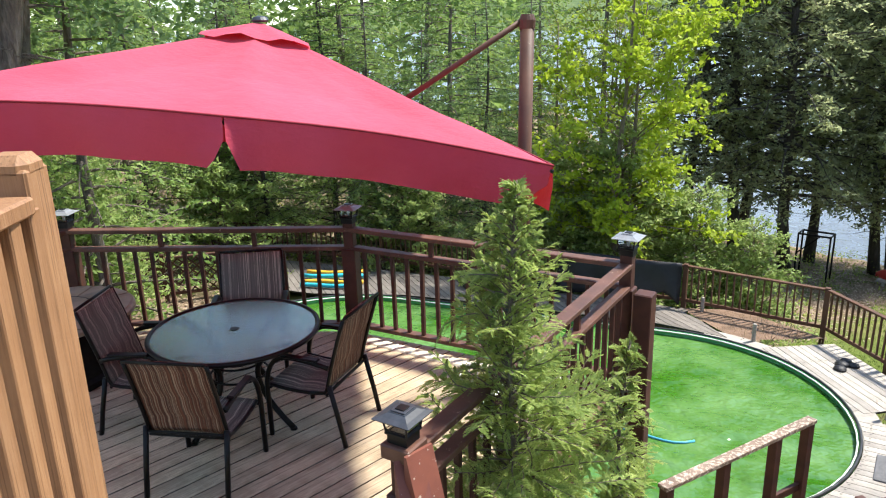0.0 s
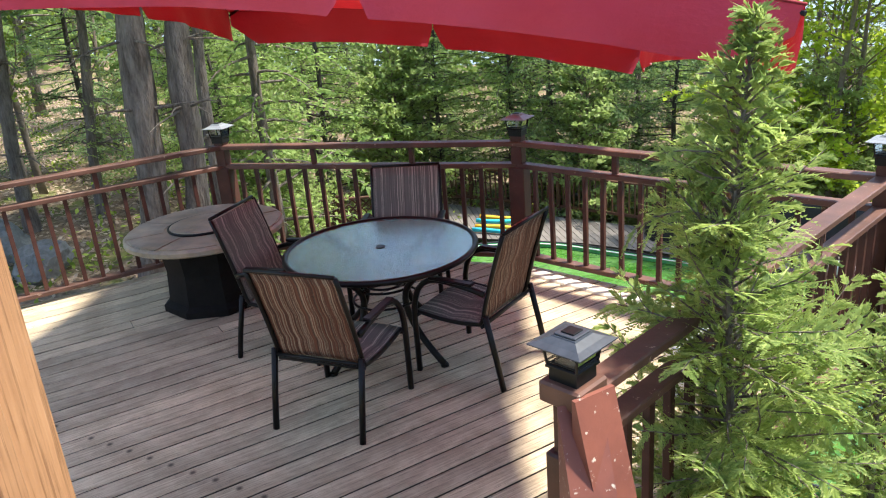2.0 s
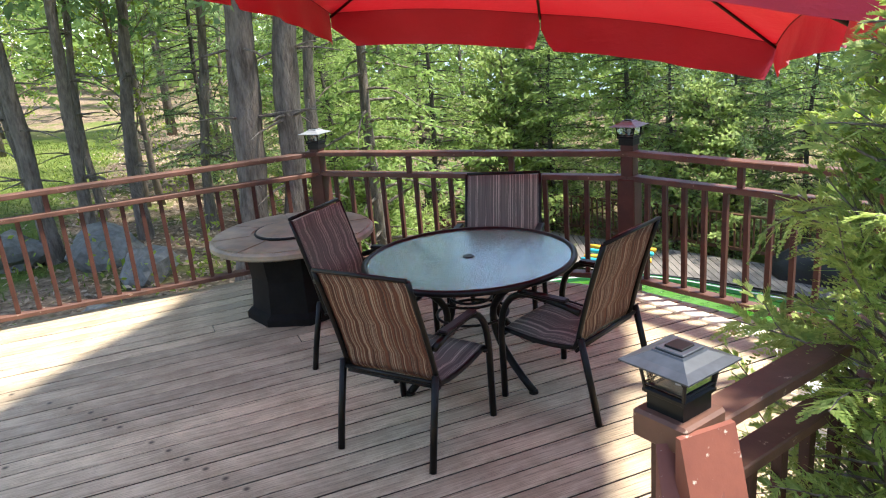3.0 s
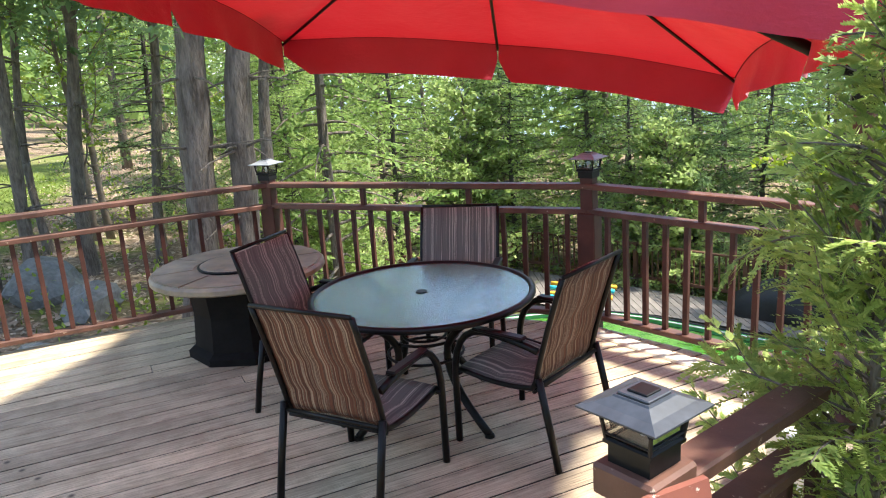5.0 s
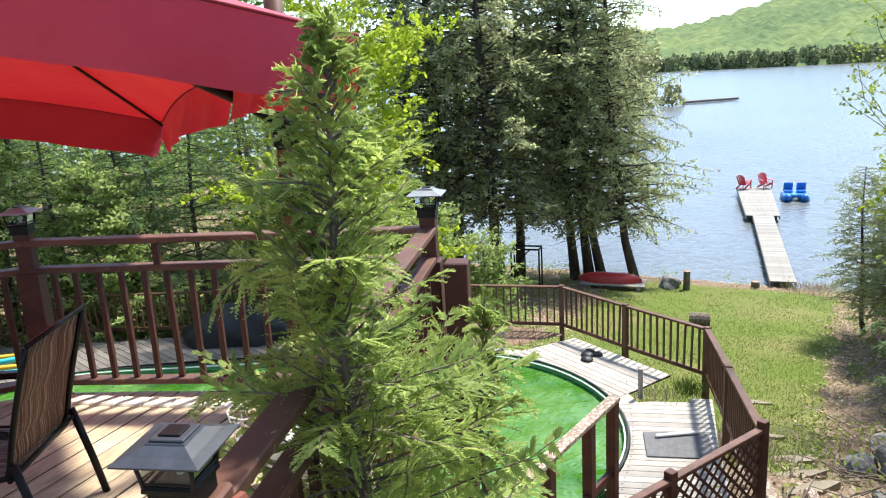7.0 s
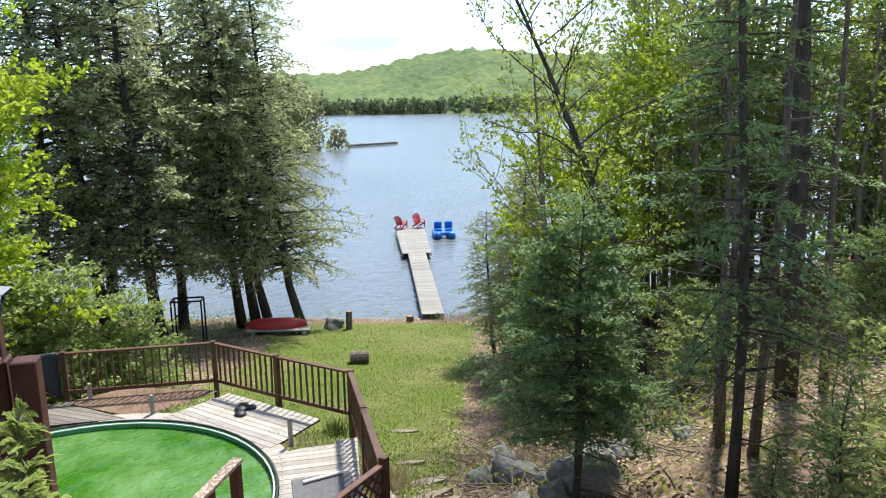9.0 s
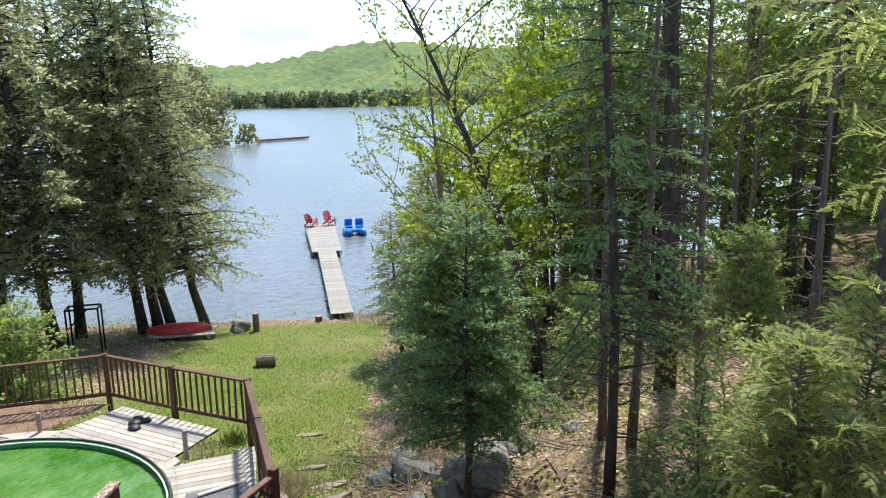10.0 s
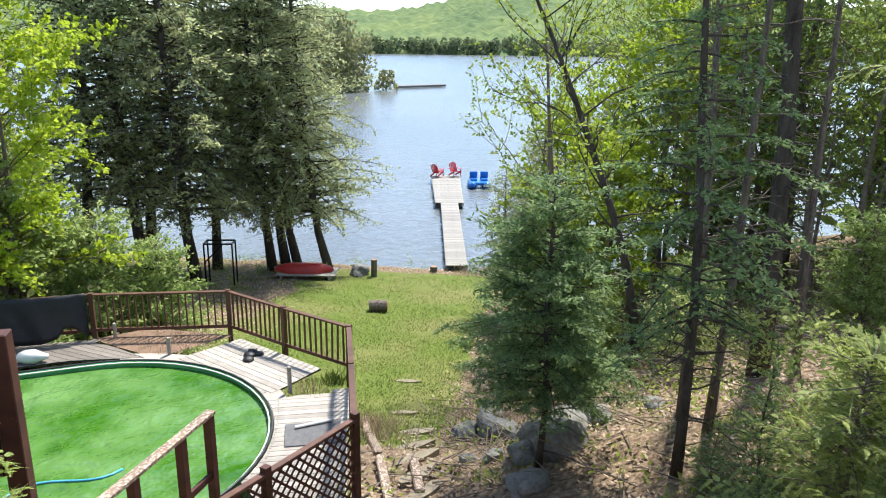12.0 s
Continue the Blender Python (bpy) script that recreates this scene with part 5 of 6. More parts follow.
def quads_mesh(name, C, A, B, mat):
    """Leaves as separate rhombs: centres, half lengths, half widths."""
    n = len(C)
    V = np.stack([C - A, C + B - 0.15 * A, C + A, C - B - 0.15 * A], 1).reshape(-1, 3)
    me = bpy.data.meshes.new(name)
    me.vertices.add(4 * n)
    me.vertices.foreach_set("co", V.astype(np.float32).ravel())
    me.loops.add(4 * n)
    me.loops.foreach_set("vertex_index", np.arange(4 * n, dtype=np.int32))
    me.polygons.add(n)
    me.polygons.foreach_set("loop_start", np.arange(0, 4 * n, 4, dtype=np.int32))
    me.materials.append(mat)
    me.update(calc_edges=True)
    return me


def unit(v):
    return v / (np.linalg.norm(v, axis=-1, keepdims=True) + 1e-9)


def curve(p, d, L, droop, n=7, wob=0.06):
    """A limb from p along d that bends by droop."""
    pts = [np.array(p, float)]
    d = np.array(d, float)
    for i in range(n - 1):
        d = unit(d + np.array([0, 0, -droop / n]) + RNG.normal(0, wob, 3))
        pts.append(pts[-1] + d * L / (n - 1))
    return np.array(pts)


def leaves_on(pts, start, twig, per_m, spread, leaf, flat, twig_sag=0.15):
    """Twigs to both sides of a limb, with leaves along them."""
    seg = pts[1:] - pts[:-1]
    L = np.linalg.norm(seg, axis=1).sum()
    n_tw = max(3, int(L * (1 - start) * spread))
    t = start + (1 - start) * (np.arange(n_tw) + RNG.random(n_tw)) / n_tw
    f = t * (len(pts) - 1)
    i = np.minimum(f.astype(int), len(pts) - 2)
    P = pts[i] + (f - i)[:, None] * seg[i]
    D = unit(seg[i])
    S = unit(np.cross(D, [0, 0, 1]))
    U = np.cross(S, D)
    side = np.where(np.arange(n_tw) % 2, 1, -1)[:, None]
    ang = RNG.uniform(0.6, 1.2, n_tw)[:, None]
    roll = RNG.normal(0, flat, n_tw)[:, None]
    dirs = unit(D * np.cos(ang) + (S * side * np.cos(roll) + U * np.sin(roll)) * np.sin(ang))
    ln = (twig * (1.05 - 0.75 * t) * RNG.uniform(0.6, 1.2, n_tw))
    k = np.maximum(2, (ln * per_m).astype(int))
    idx = np.repeat(np.arange(n_tw), k)
    u = RNG.random(len(idx))
    C = P[idx] + dirs[idx] * (ln[idx] * u)[:, None]
    C[:, 2] -= twig_sag * ln[idx] * u * u
    C += RNG.normal(0, leaf * 0.5, C.shape)
    A = unit(dirs[idx] + RNG.normal(0, 0.55, C.shape)) * (leaf * RNG.uniform(0.6, 1.3, len(idx)))[:, None]
    N = unit(np.array([0, 0, 1.0]) + RNG.normal(0, 0.2 + flat * 1.3, C.shape))
    B = unit(np.cross(A, N))
    return C, A, B, (P, dirs, ln)


def make_tree(name, label, category, h, r, n_br, profile, elev, droop, leaf, wide, mat, bark, z_from=0.1, per_m=26, spread=7, twig=0.45, flat=0.35, lean=(0, 0), twin=0, dead=0, start=0.2, kids=0, group="trees", wob=0.06, bend=1.5):
    """A trunk with limbs, and a crown of leaves on twigs."""
    t = thing(name, label, category, group=group)
    wood, limb_wood = Shape(), Shape()
    tops = []
    for s in range(1 + twin):
        off = np.array([0.35 * s, 0.2 * s, 0])
        tr = [off + np.array([lean[0] * (k / 8) ** bend + 0.05 * math.sin(k * 1.3 + s * 2), lean[1] * (k / 8) ** bend + 0.05 * math.cos(k * 1.1 + s), h * (1 - 0.08 * s) * k / 8]) for k in range(9)]
        rad = [r * (1.25 if k == 0 else 1) * (1 - 0.85 * (k / 8) ** 1.2) * (1 - 0.15 * s) for k in range(9)]
        wood.tube(tr, rad, 10)
        tops.append(np.array(tr))
    Cs, As, Bs = [], [], []
    for b in range(n_br):
        tr = tops[b % len(tops)]
        fr = z_from + (1 - z_from) * ((b + RNG.random()) / n_br)
        k = fr * 8
        i = min(int(k), 7)
        p = tr[i] + (k - i) * (tr[i + 1] - tr[i])
        az = b * 2.39996 + RNG.normal(0, 0.3)
        e = elev(fr) + RNG.normal(0, 0.12)
        d = np.array([math.cos(az) * math.cos(e), math.sin(az) * math.cos(e), math.sin(e)])
        L = profile(fr) * RNG.uniform(0.65, 1.2)
        if L < 0.08:
            continue
        pts = curve(p, d, L, droop, wob=wob)
        limbs = [pts]
        for q in range(kids):
            j = RNG.integers(2, 6)
            d2 = unit(unit(pts[j] - pts[j - 1]) + RNG.normal(0, 0.55, 3) + np.array([0, 0, 0.25]))
            limbs.append(curve(pts[j], d2, L * RNG.uniform(0.35, 0.6), droop * 0.6, 6, wob))
        for li, lp in enumerate(limbs):
            r0 = max(0.006, r * (0.34 if li == 0 else 0.16) * (1 - 0.6 * fr))
            limb_wood.tube(lp, list(np.linspace(r0, 0.004, len(lp))), 5, cap=False)
            C, A, B, tw = leaves_on(lp, start, min(twig, L * 0.6), per_m, spread, leaf, flat)
            Cs.append(C), As.append(A), Bs.append(B * wide * leaf)
    for b in range(dead):
        fr = RNG.uniform(0.08, max(0.2, z_from + 0.1))
        tr = tops[b % len(tops)]
        i = int(fr * 8)
        az = RNG.uniform(0, 6.3)
        lp = curve(tr[i] + (fr * 8 - i) * (tr[i + 1] - tr[i]), (math.cos(az), math.sin(az), 0.1), RNG.uniform(0.4, 1.6), 0.3, 6, 0.15)
        limb_wood.tube(lp, list(np.linspace(0.018, 0.004, 6)), 4, cap=False)
    part("trunk", wood, bark, t, smooth=True)
    tagged(part("limb_wood", limb_wood, bark, t, smooth=True), kind="stuff")
    C = np.concatenate(Cs)
    part("crown", quads_mesh("crown", C, np.concatenate(As), np.concatenate(Bs), mat), mat, t)
    return t


def place(tree, x, y, s=1.0, turn=0.0, dz=-0.1, sx=1.0, first=False):
    m = Matrix.Translation((x, y, gz(x, y) + dz)) @ Matrix.Rotation(turn, 4, "Z") @ Matrix.Diagonal((s * sx, s * sx, s, 1))
    if first:
        tree.matrix_basis = m
        return tree
    return copy_thing(tree, m)


# old cedars on the shore: bare leaning stems, dense dark crowns
def cedar_profile(f):
    return 3.4 * (1 - f) ** 0.42 * (0.55 + 0.45 * smoothstep(0.1, 0.3, f)) + 0.35


shore_cedars = [make_tree("shore_cedar", "tall dark old cedar on the lake shore", "cedar tree", 16, 0.17, 175, cedar_profile, lambda f: 0.2 + 0.2 * f, 0.9, 0.075, 0.42, LEAF_DARK, BARK_DARK, 0.17, 23, 6.5, 0.8, 1.3, ln, 0, 8, wob=0.12, bend=0.5) for ln in ((-0.45, 0.5), (-1.0, 1.1))]
spots = [(14.5, 28.8, 1.0, 0.0), (16.4, 27.1, 0.92, 0.0), (15.15, 28.7, 0.93, 0.5), (15.55, 28.4, 0.95, 5.9), (11.0, 28.4, 1.05, 1.0), (12.4, 30.0, 1.0, 5.1), (9.4, 29.5, 1.1, 0.2), (7.5, 31.0, 1.05, 2.6), (19.2, 17.4, 0.40, 2.2), (20.8, 16.2, 0.46, 4.0), (10.2, 32.0, 1.1, 3.0), (18.6, 17.9, 0.36, 1.0), (17.9, 16.4, 0.42, 3.0), (16.6, 15.0, 0.33, 5.0)]
for i, (x, y, s, a) in enumerate(spots):
    place(shore_cedars[i % 2], x, y, s, a, sx=1.12, first=i < 2)

# firs and hemlocks
fir = make_tree("fir_tree", "young dark fir with twin slender stems at the lawn edge", "fir tree", 5.0, 0.06, 150, lambda f: 0.25 + 1.75 * (1 - f) ** 0.5 * min(1, 0.55 + f), lambda f: 0.0 + 0.5 * f, 0.4, 0.05, 0.34, LEAF_FIR, BARK_DARK, 0.27, 60, 16, 0.5, 0.16, (0, 0), 1, 5)
place(fir, 8.35, 6.5, 0.93, 0.2, first=True)
spruce = make_tree("small_spruce", "small dark spruce sapling in the woods", "spruce", 2.8, 0.03, 80, lambda f: 0.1 + 0.95 * (1 - f), lambda f: 0.1 + 0.6 * f, 0.2, 0.04, 0.3, LEAF_FIR, BARK_DARK, 0.04, 60, 16, 0.35, 0.2)
for i, (x, y, s, a) in enumerate(((8.12, 3.02, 0.85, 0.1), (7.7, 3.95, 0.34, 2.5), (8.7, 2.45, 0.9, 1.0), (7.55, 2.7, 0.6, 4.0), (8.9, 4.0, 0.5, 5.0))):
    place(spruce, x, y, s, a, first=i == 0)
hemlock = [make_tree("hemlock", "tall hemlock with drooping layered branches in the woods", "hemlock tree", 11, 0.13, 74, lambda f: 0.5 + 2.3 * (1 - f) ** 0.6, lambda f: 0.15, 0.75, 0.085, 0.42, LEAF_PINE, BARK, 0.10 + 0.12 * k, 24, 8, 0.6, 0.2, (0.2, 0.1), 0, 14) for k in range(2)]
dark_hem = make_tree("dark_hemlock", "dark hemlock standing among grey trunks", "hemlock tree", 12, 0.085, 85, lambda f: 0.4 + 1.6 * (1 - f) ** 0.7, lambda f: 0.1, 0.6, 0.055, 0.4, LEAF_FIR, BARK_DARK, 0.22, 44, 11, 0.55, 0.18, (-0.5, 0.4), 0, 24)
place(dark_hem, 8.95, 4.5, 0.85, 0.0, first=True)
big = make_tree("big_pine", "thick dark pine trunk with dead lower branches", "pine tree", 17, 0.165, 44, lambda f: 0.6 + 2.0 * (1 - f), lambda f: 0.2, 0.5, 0.08, 0.35, LEAF_PINE, BARK_DARK, 0.42, 30, 8, 0.6, 0.3, (-1.0, 0.8), 0, 40)
place(big, 12.7, 5.45, 1.0, 0, first=True)
place(big, 19.5, 5.0, 1.0, 2.0)
slim = make_tree("slim_trunk", "slim grey-brown forest trunk with dead side twigs", "tree", 12, 0.085, 22, lambda f: 0.5 + 1.3 * (1 - f), lambda f: 0.3, 0.5, 0.07, 0.4, LEAF_PINE, BARK, 0.7, 20, 6, 0.6, 0.3, (0.3, -0.2), 0, 46)
for i, (x, y, s, a) in enumerate(((10.05, 4.75, 0.8, 0.2), (10.25, 5.35, 0.9, 1.4), (11.2, 5.9, 0.9, 2.2), (12.9, 5.0, 1.0, 3.1), (14.2, 3.6, 0.9, 5.2), (12.3, 3.0, 0.8, 2.8))):
    place(slim, x, y, s, a, first=i == 0)
hem_spots = [(-6.6, 11.4), (-4.6, 22.5), (-8.2, 24.0), (-11.6, 22.0), (-1.6, 24.2), (-14.0, 18.4), (-6.4, 27.5), (-2.8, 28.6), (1.4, 27.5), (-10.0, 28.0), (-16.5, 24.0), (-19.5, 19.0), (-13.5, 29.0), (-20.0, 13.5), (-24.0, 16.0), (4.0, 30.5), (-23.0, 9.0), (21.0, 9.5), (23.0, 3.0), (-18.0, 30.0), (-1.0, 33.0), (-6, 33), (-12, 34), (19.3, 10.2), (20.9, 5.9), (22.0, 7.6), (18.6, 2.0), (24.5, 6.2), (24.0, 11.0), (24.0, 13.4), (26.5, 15.0), (26.0, 9.0)]
for i, (x, y) in enumerate(hem_spots):
    place(hemlock[i % 2], x, y, 0.85 + 0.3 * ((i * 37) % 10) / 10, i * 1.7, first=i < 2)
young_hem = [make_tree("young_hemlock", "young hemlock with feathery layered branches behind the pool", "hemlock tree", 7.5, 0.07, 120, lambda f: 0.3 + 2.1 * (1 - f) ** 0.8, lambda f: 0.12, 0.55, 0.045, 0.3, mt, BARK_DARK, 0.05, 50, 12, 0.6, 0.15, (0.1, 0.1), 0, 6) for mt in (LEAF_YOUNG, LEAF_FIR)]
for i, (x, y, s, a) in enumerate(((-6.9, 20.9, 1.1, 0.3), (-3.6, 20.9, 1.0, 1.2), (-4.9, 21.6, 1.15, 2.2), (-2.0, 21.0, 0.95, 3.3), (-9.3, 18.6, 1.1, 4.1), (-0.4, 21.6, 1.1, 5.0), (-10.0, 15.0, 0.95, 0.8), (-8.3, 22.6, 1.2, 1.9), (-8.2, 12.6, 0.75, 2.9), (1.0, 23.0, 1.1, 3.7), (-12.0, 17.2, 1.1, 4.8), (-11.2, 12.4, 0.9, 5.6))):
    place(young_hem[i % 2], x, y, s, a, first=i < 2)
# leafy trees in spring leaf
birch = [make_tree("leafy_tree", "slender broadleaf tree in fresh spring leaf", "broadleaf tree", 10, 0.09, 34, lambda f: 0.8 + 2.4 * (1 - abs(f - 0.55)), lambda f: 0.75, 0.15, 0.055, 0.62, LEAF_MID, TWIG, 0.18, 20, 6, 0.6, 0.9, (0.5 * (1 - 2 * k), 0.4), 1, 6, 0.3, 2, wob=0.14) for k in range(2)]
leafy_spots = [(2.8, 20.5), (3.6, 21.2), (1.6, 21.6), (14.2, 11.8), (17.4, 14.2), (18.2, 6.4), (-12.6, 14.0), (-15.0, 10.8), (-10.8, 10.6), (20.6, 12.0), (21.5, 7.0), (-18.0, 8.0), (23.0, 13.5), (19.8, 14.6), (22.2, 10.4), (17.6, 9.8), (20.4, 3.4), (18.6, 7.8), (21.8, 5.2), (24.0, 8.4)]
for i, (x, y) in enumerate(leafy_spots):
    place(birch[i % 2], x, y, 0.8 + 0.25 * ((i * 53) % 10) / 10, i * 2.1, first=i < 2)
for i, (x, y) in enumerate(((21.4, 14.0), (22.6, 12.4), (25.0, 12.0), (23.8, 14.6), (21.8, 11.0), (26.4, 16.2), (27.2, 13.0), (28.5, 10.5), (24.6, 17.0))):
    place(birch[i % 2], x, y, 1.45 + 0.1 * (i % 3), i * 1.3)
maple = make_tree("maple_tree", "maple with bright yellow-green spring leaves behind the pool", "maple tree", 10.5, 0.12, 46, lambda f: 1.0 + 2.6 * (1 - abs(f - 0.5)), lambda f: 0.55, 0.3, 0.085, 0.75, LEAF_BRIGHT, TWIG, 0.2, 20, 7, 0.8, 0.5, (0.4, -0.2), 1, 4, 0.2, 2, wob=0.1)
place(maple, 3.0, 18.9, 0.85, 0.0, first=True)
place(maple, 17.2, 13.4, 0.8, 2.0)
place(maple, 19.6, 12.6, 0.95, 4.0)
place(maple, 15.4, 11.2, 0.6, 1.0)
crook = make_tree("crooked_tree", "crooked dark tree with sparse yellow-green leaves leaning over the lawn", "broadleaf tree", 9.5, 0.11, 26, lambda f: 1.0 + 2.6 * f, lambda f: 0.7, -0.2, 0.06, 0.6, LEAF_MID, BARK_DARK, 0.3, 12, 5, 0.6, 0.9, (-2.6, 2.2), 0, 14, 0.25, 3, wob=0.16)
place(crook, 14.0, 9.0, 1.0, 0.0, first=True)
# light cedar bushes behind the pool fence
bush = make_tree("cedar_bush", "light green cedar shrub behind the pool fence", "shrub", 3.4, 0.05, 120, lambda f: 0.4 + 1.25 * (1 - f) ** 0.6, lambda f: 0.55, 0.25, 0.055, 0.5, LEAF_BUSH, TWIG, 0.03, 40, 11, 0.5, 0.4)
for i, (x, y, s, a) in enumerate(((5.2, 18.9, 1.2, 0.0), (3.4, 19.4, 1.3, 2.0), (6.5, 18.5, 0.85, 4.0), (1.8, 19.9, 1.1, 1.0), (-7.7, 12.8, 0.8, 5.0), (14.6, 8.2, 0.55, 1.2), (16.4, 13.6, 0.8, 2.2), (18.6, 10.2, 0.8, 0.4), (13.4, 9.6, 0.5, 3.3), (15.8, 5.2, 0.6, 4.4), (-9.6, 15.6, 1.1, 0.6), (-2.6, 20.2, 1.1, 5.3), (-8.0, 20.4, 1.3, 4.7))):
    place(bush, x, y, s, a, first=i == 0)
sapling = make_tree("yellow_sapling", "young sapling with pale yellow-green leaves", "sapling", 3.0, 0.022, 46, lambda f: 0.3 + 1.0 * (1 - abs(f - 0.5)), lambda f: 0.6, 0.6, 0.05, 0.55, LEAF_SPRAY, TWIG, 0.12, 26, 9, 0.45, 0.5, (0.2, 0.3), 1, 2)
for i, (x, y, s, a) in enumerate(((9.6, 3.3, 0.8, 2.0), (13.4, 7.8, 0.8, 3.0), (13.2, 6.6, 0.7, 1.3), (11.2, 8.0, 0.7, 0.6), (-8.0, 10.2, 0.9, 4.0))):
    place(sapling, x, y, s, a, first=i == 0)


# bare trunks by the lawn, left of the deck
def stem(x, y, h, r, lean, label, forks=0, twigs=46):
    t = thing("pine_trunk", label, "pine tree", pose(x, y, gz(x, y) - 0.15), "pines beside the deck")
    sh = Shape()
    pts = [Vector((lean[0] * k / 14 + 0.06 * math.sin(k * 0.9 + x), lean[1] * k / 14 + 0.08 * math.sin(k * 0.7 + y), h * k / 14)) for k in range(15)]
    rad = [r * (1.35 if k == 0 else 1.0) * (1 - 0.5 * k / 14) * (1 + 0.10 * math.sin(k * 2.3)) for k in range(15)]
    fine_p = [pts[k // 5].lerp(pts[min(k // 5 + 1, 14)], k % 5 / 5) for k in range(71)]
    fine_r = [rad[k // 5] + (rad[min(k // 5 + 1, 14)] - rad[k // 5]) * (k % 5) / 5 for k in range(71)]
    sh.tube(fine_p, fine_r, 20)
    for i in range(71 * 20):
        c, v = fine_p[i // 20], Vector(sh.v[i])
        n = noise.noise(Vector((v.x * 9 + x, v.y * 9, v.z * 2.2))) * 0.16 + noise.noise(Vector((v.x * 30, v.y * 30, v.z * 9 + y))) * 0.09
        sh.v[i] = tuple(c + (v - c) * (1 + n))
    part("trunk", sh, BARK, t, smooth=True)
    st = Shape()
    for k in range(twigs):
        i = RNG.integers(2, 12)
        az = RNG.uniform(0, 6.28)
        st.tube(curve(pts[i], (math.cos(az), math.sin(az), 0.15), RNG.uniform(0.12, 0.9), 0.5, 5, 0.12), [0.022, 0.016, 0.012, 0.008, 0.004], 5, cap=False)
    tagged(part("dead_wood", st, BARK, t), kind="stuff")
    Cs, As, Bs = [], [], []
    for k in range(46):
        az = k * 2.4
        z = h * (0.48 + 0.5 * k / 46)
        lp = curve((pts[9].x, pts[9].y, z), (math.cos(az), math.sin(az), 0.05), 3.2 - 2.4 * k / 46, 0.7, 7)
        C, A, B, _ = leaves_on(lp, 0.2, 0.7, 26, 8, 0.08, 0.25)
        Cs.append(C), As.append(A), Bs.append(B * 0.032)
    part("crown", quads_mesh("crown", np.concatenate(Cs), np.concatenate(As), np.concatenate(Bs), LEAF_FIR), LEAF_FIR, t)
    return t


stem(-5.62, 7.05, 10, 0.175, (1.0, 1.1), "thick grey pine trunk beside the deck")
stem(-5.28, 7.40, 10, 0.15, (1.1, 0.9), "pale grey pine trunk with branch stubs beside the deck")
stem(-5.9, 8.9, 9, 0.085, (0.3, 0.6), "slim dark pine trunk behind the deck")
stem(-9.1, 8.7, 9, 0.10, (0.5, 0.5), "slim dark pine trunk on the lawn edge")
stem(-9.2, 7.2, 9, 0.115, (-0.4, 0.2), "forked grey trunk on the lawn edge")
stem(-8.9, 7.6, 9, 0.09, (0.6, 0.2), "forked grey trunk leaning over the lawn")
stem(-8.5, 9.6, 9, 0.08, (0.3, 0.6), "slim dark pine trunk on the lawn edge")
stem(-11.2, 8.4, 9, 0.075, (-0.2, 0.1), "thin dark trunk on the lawn edge")
stem(-10.9, 9.4, 9, 0.07, (0.1, 0.1), "thin dark trunk on the lawn edge")


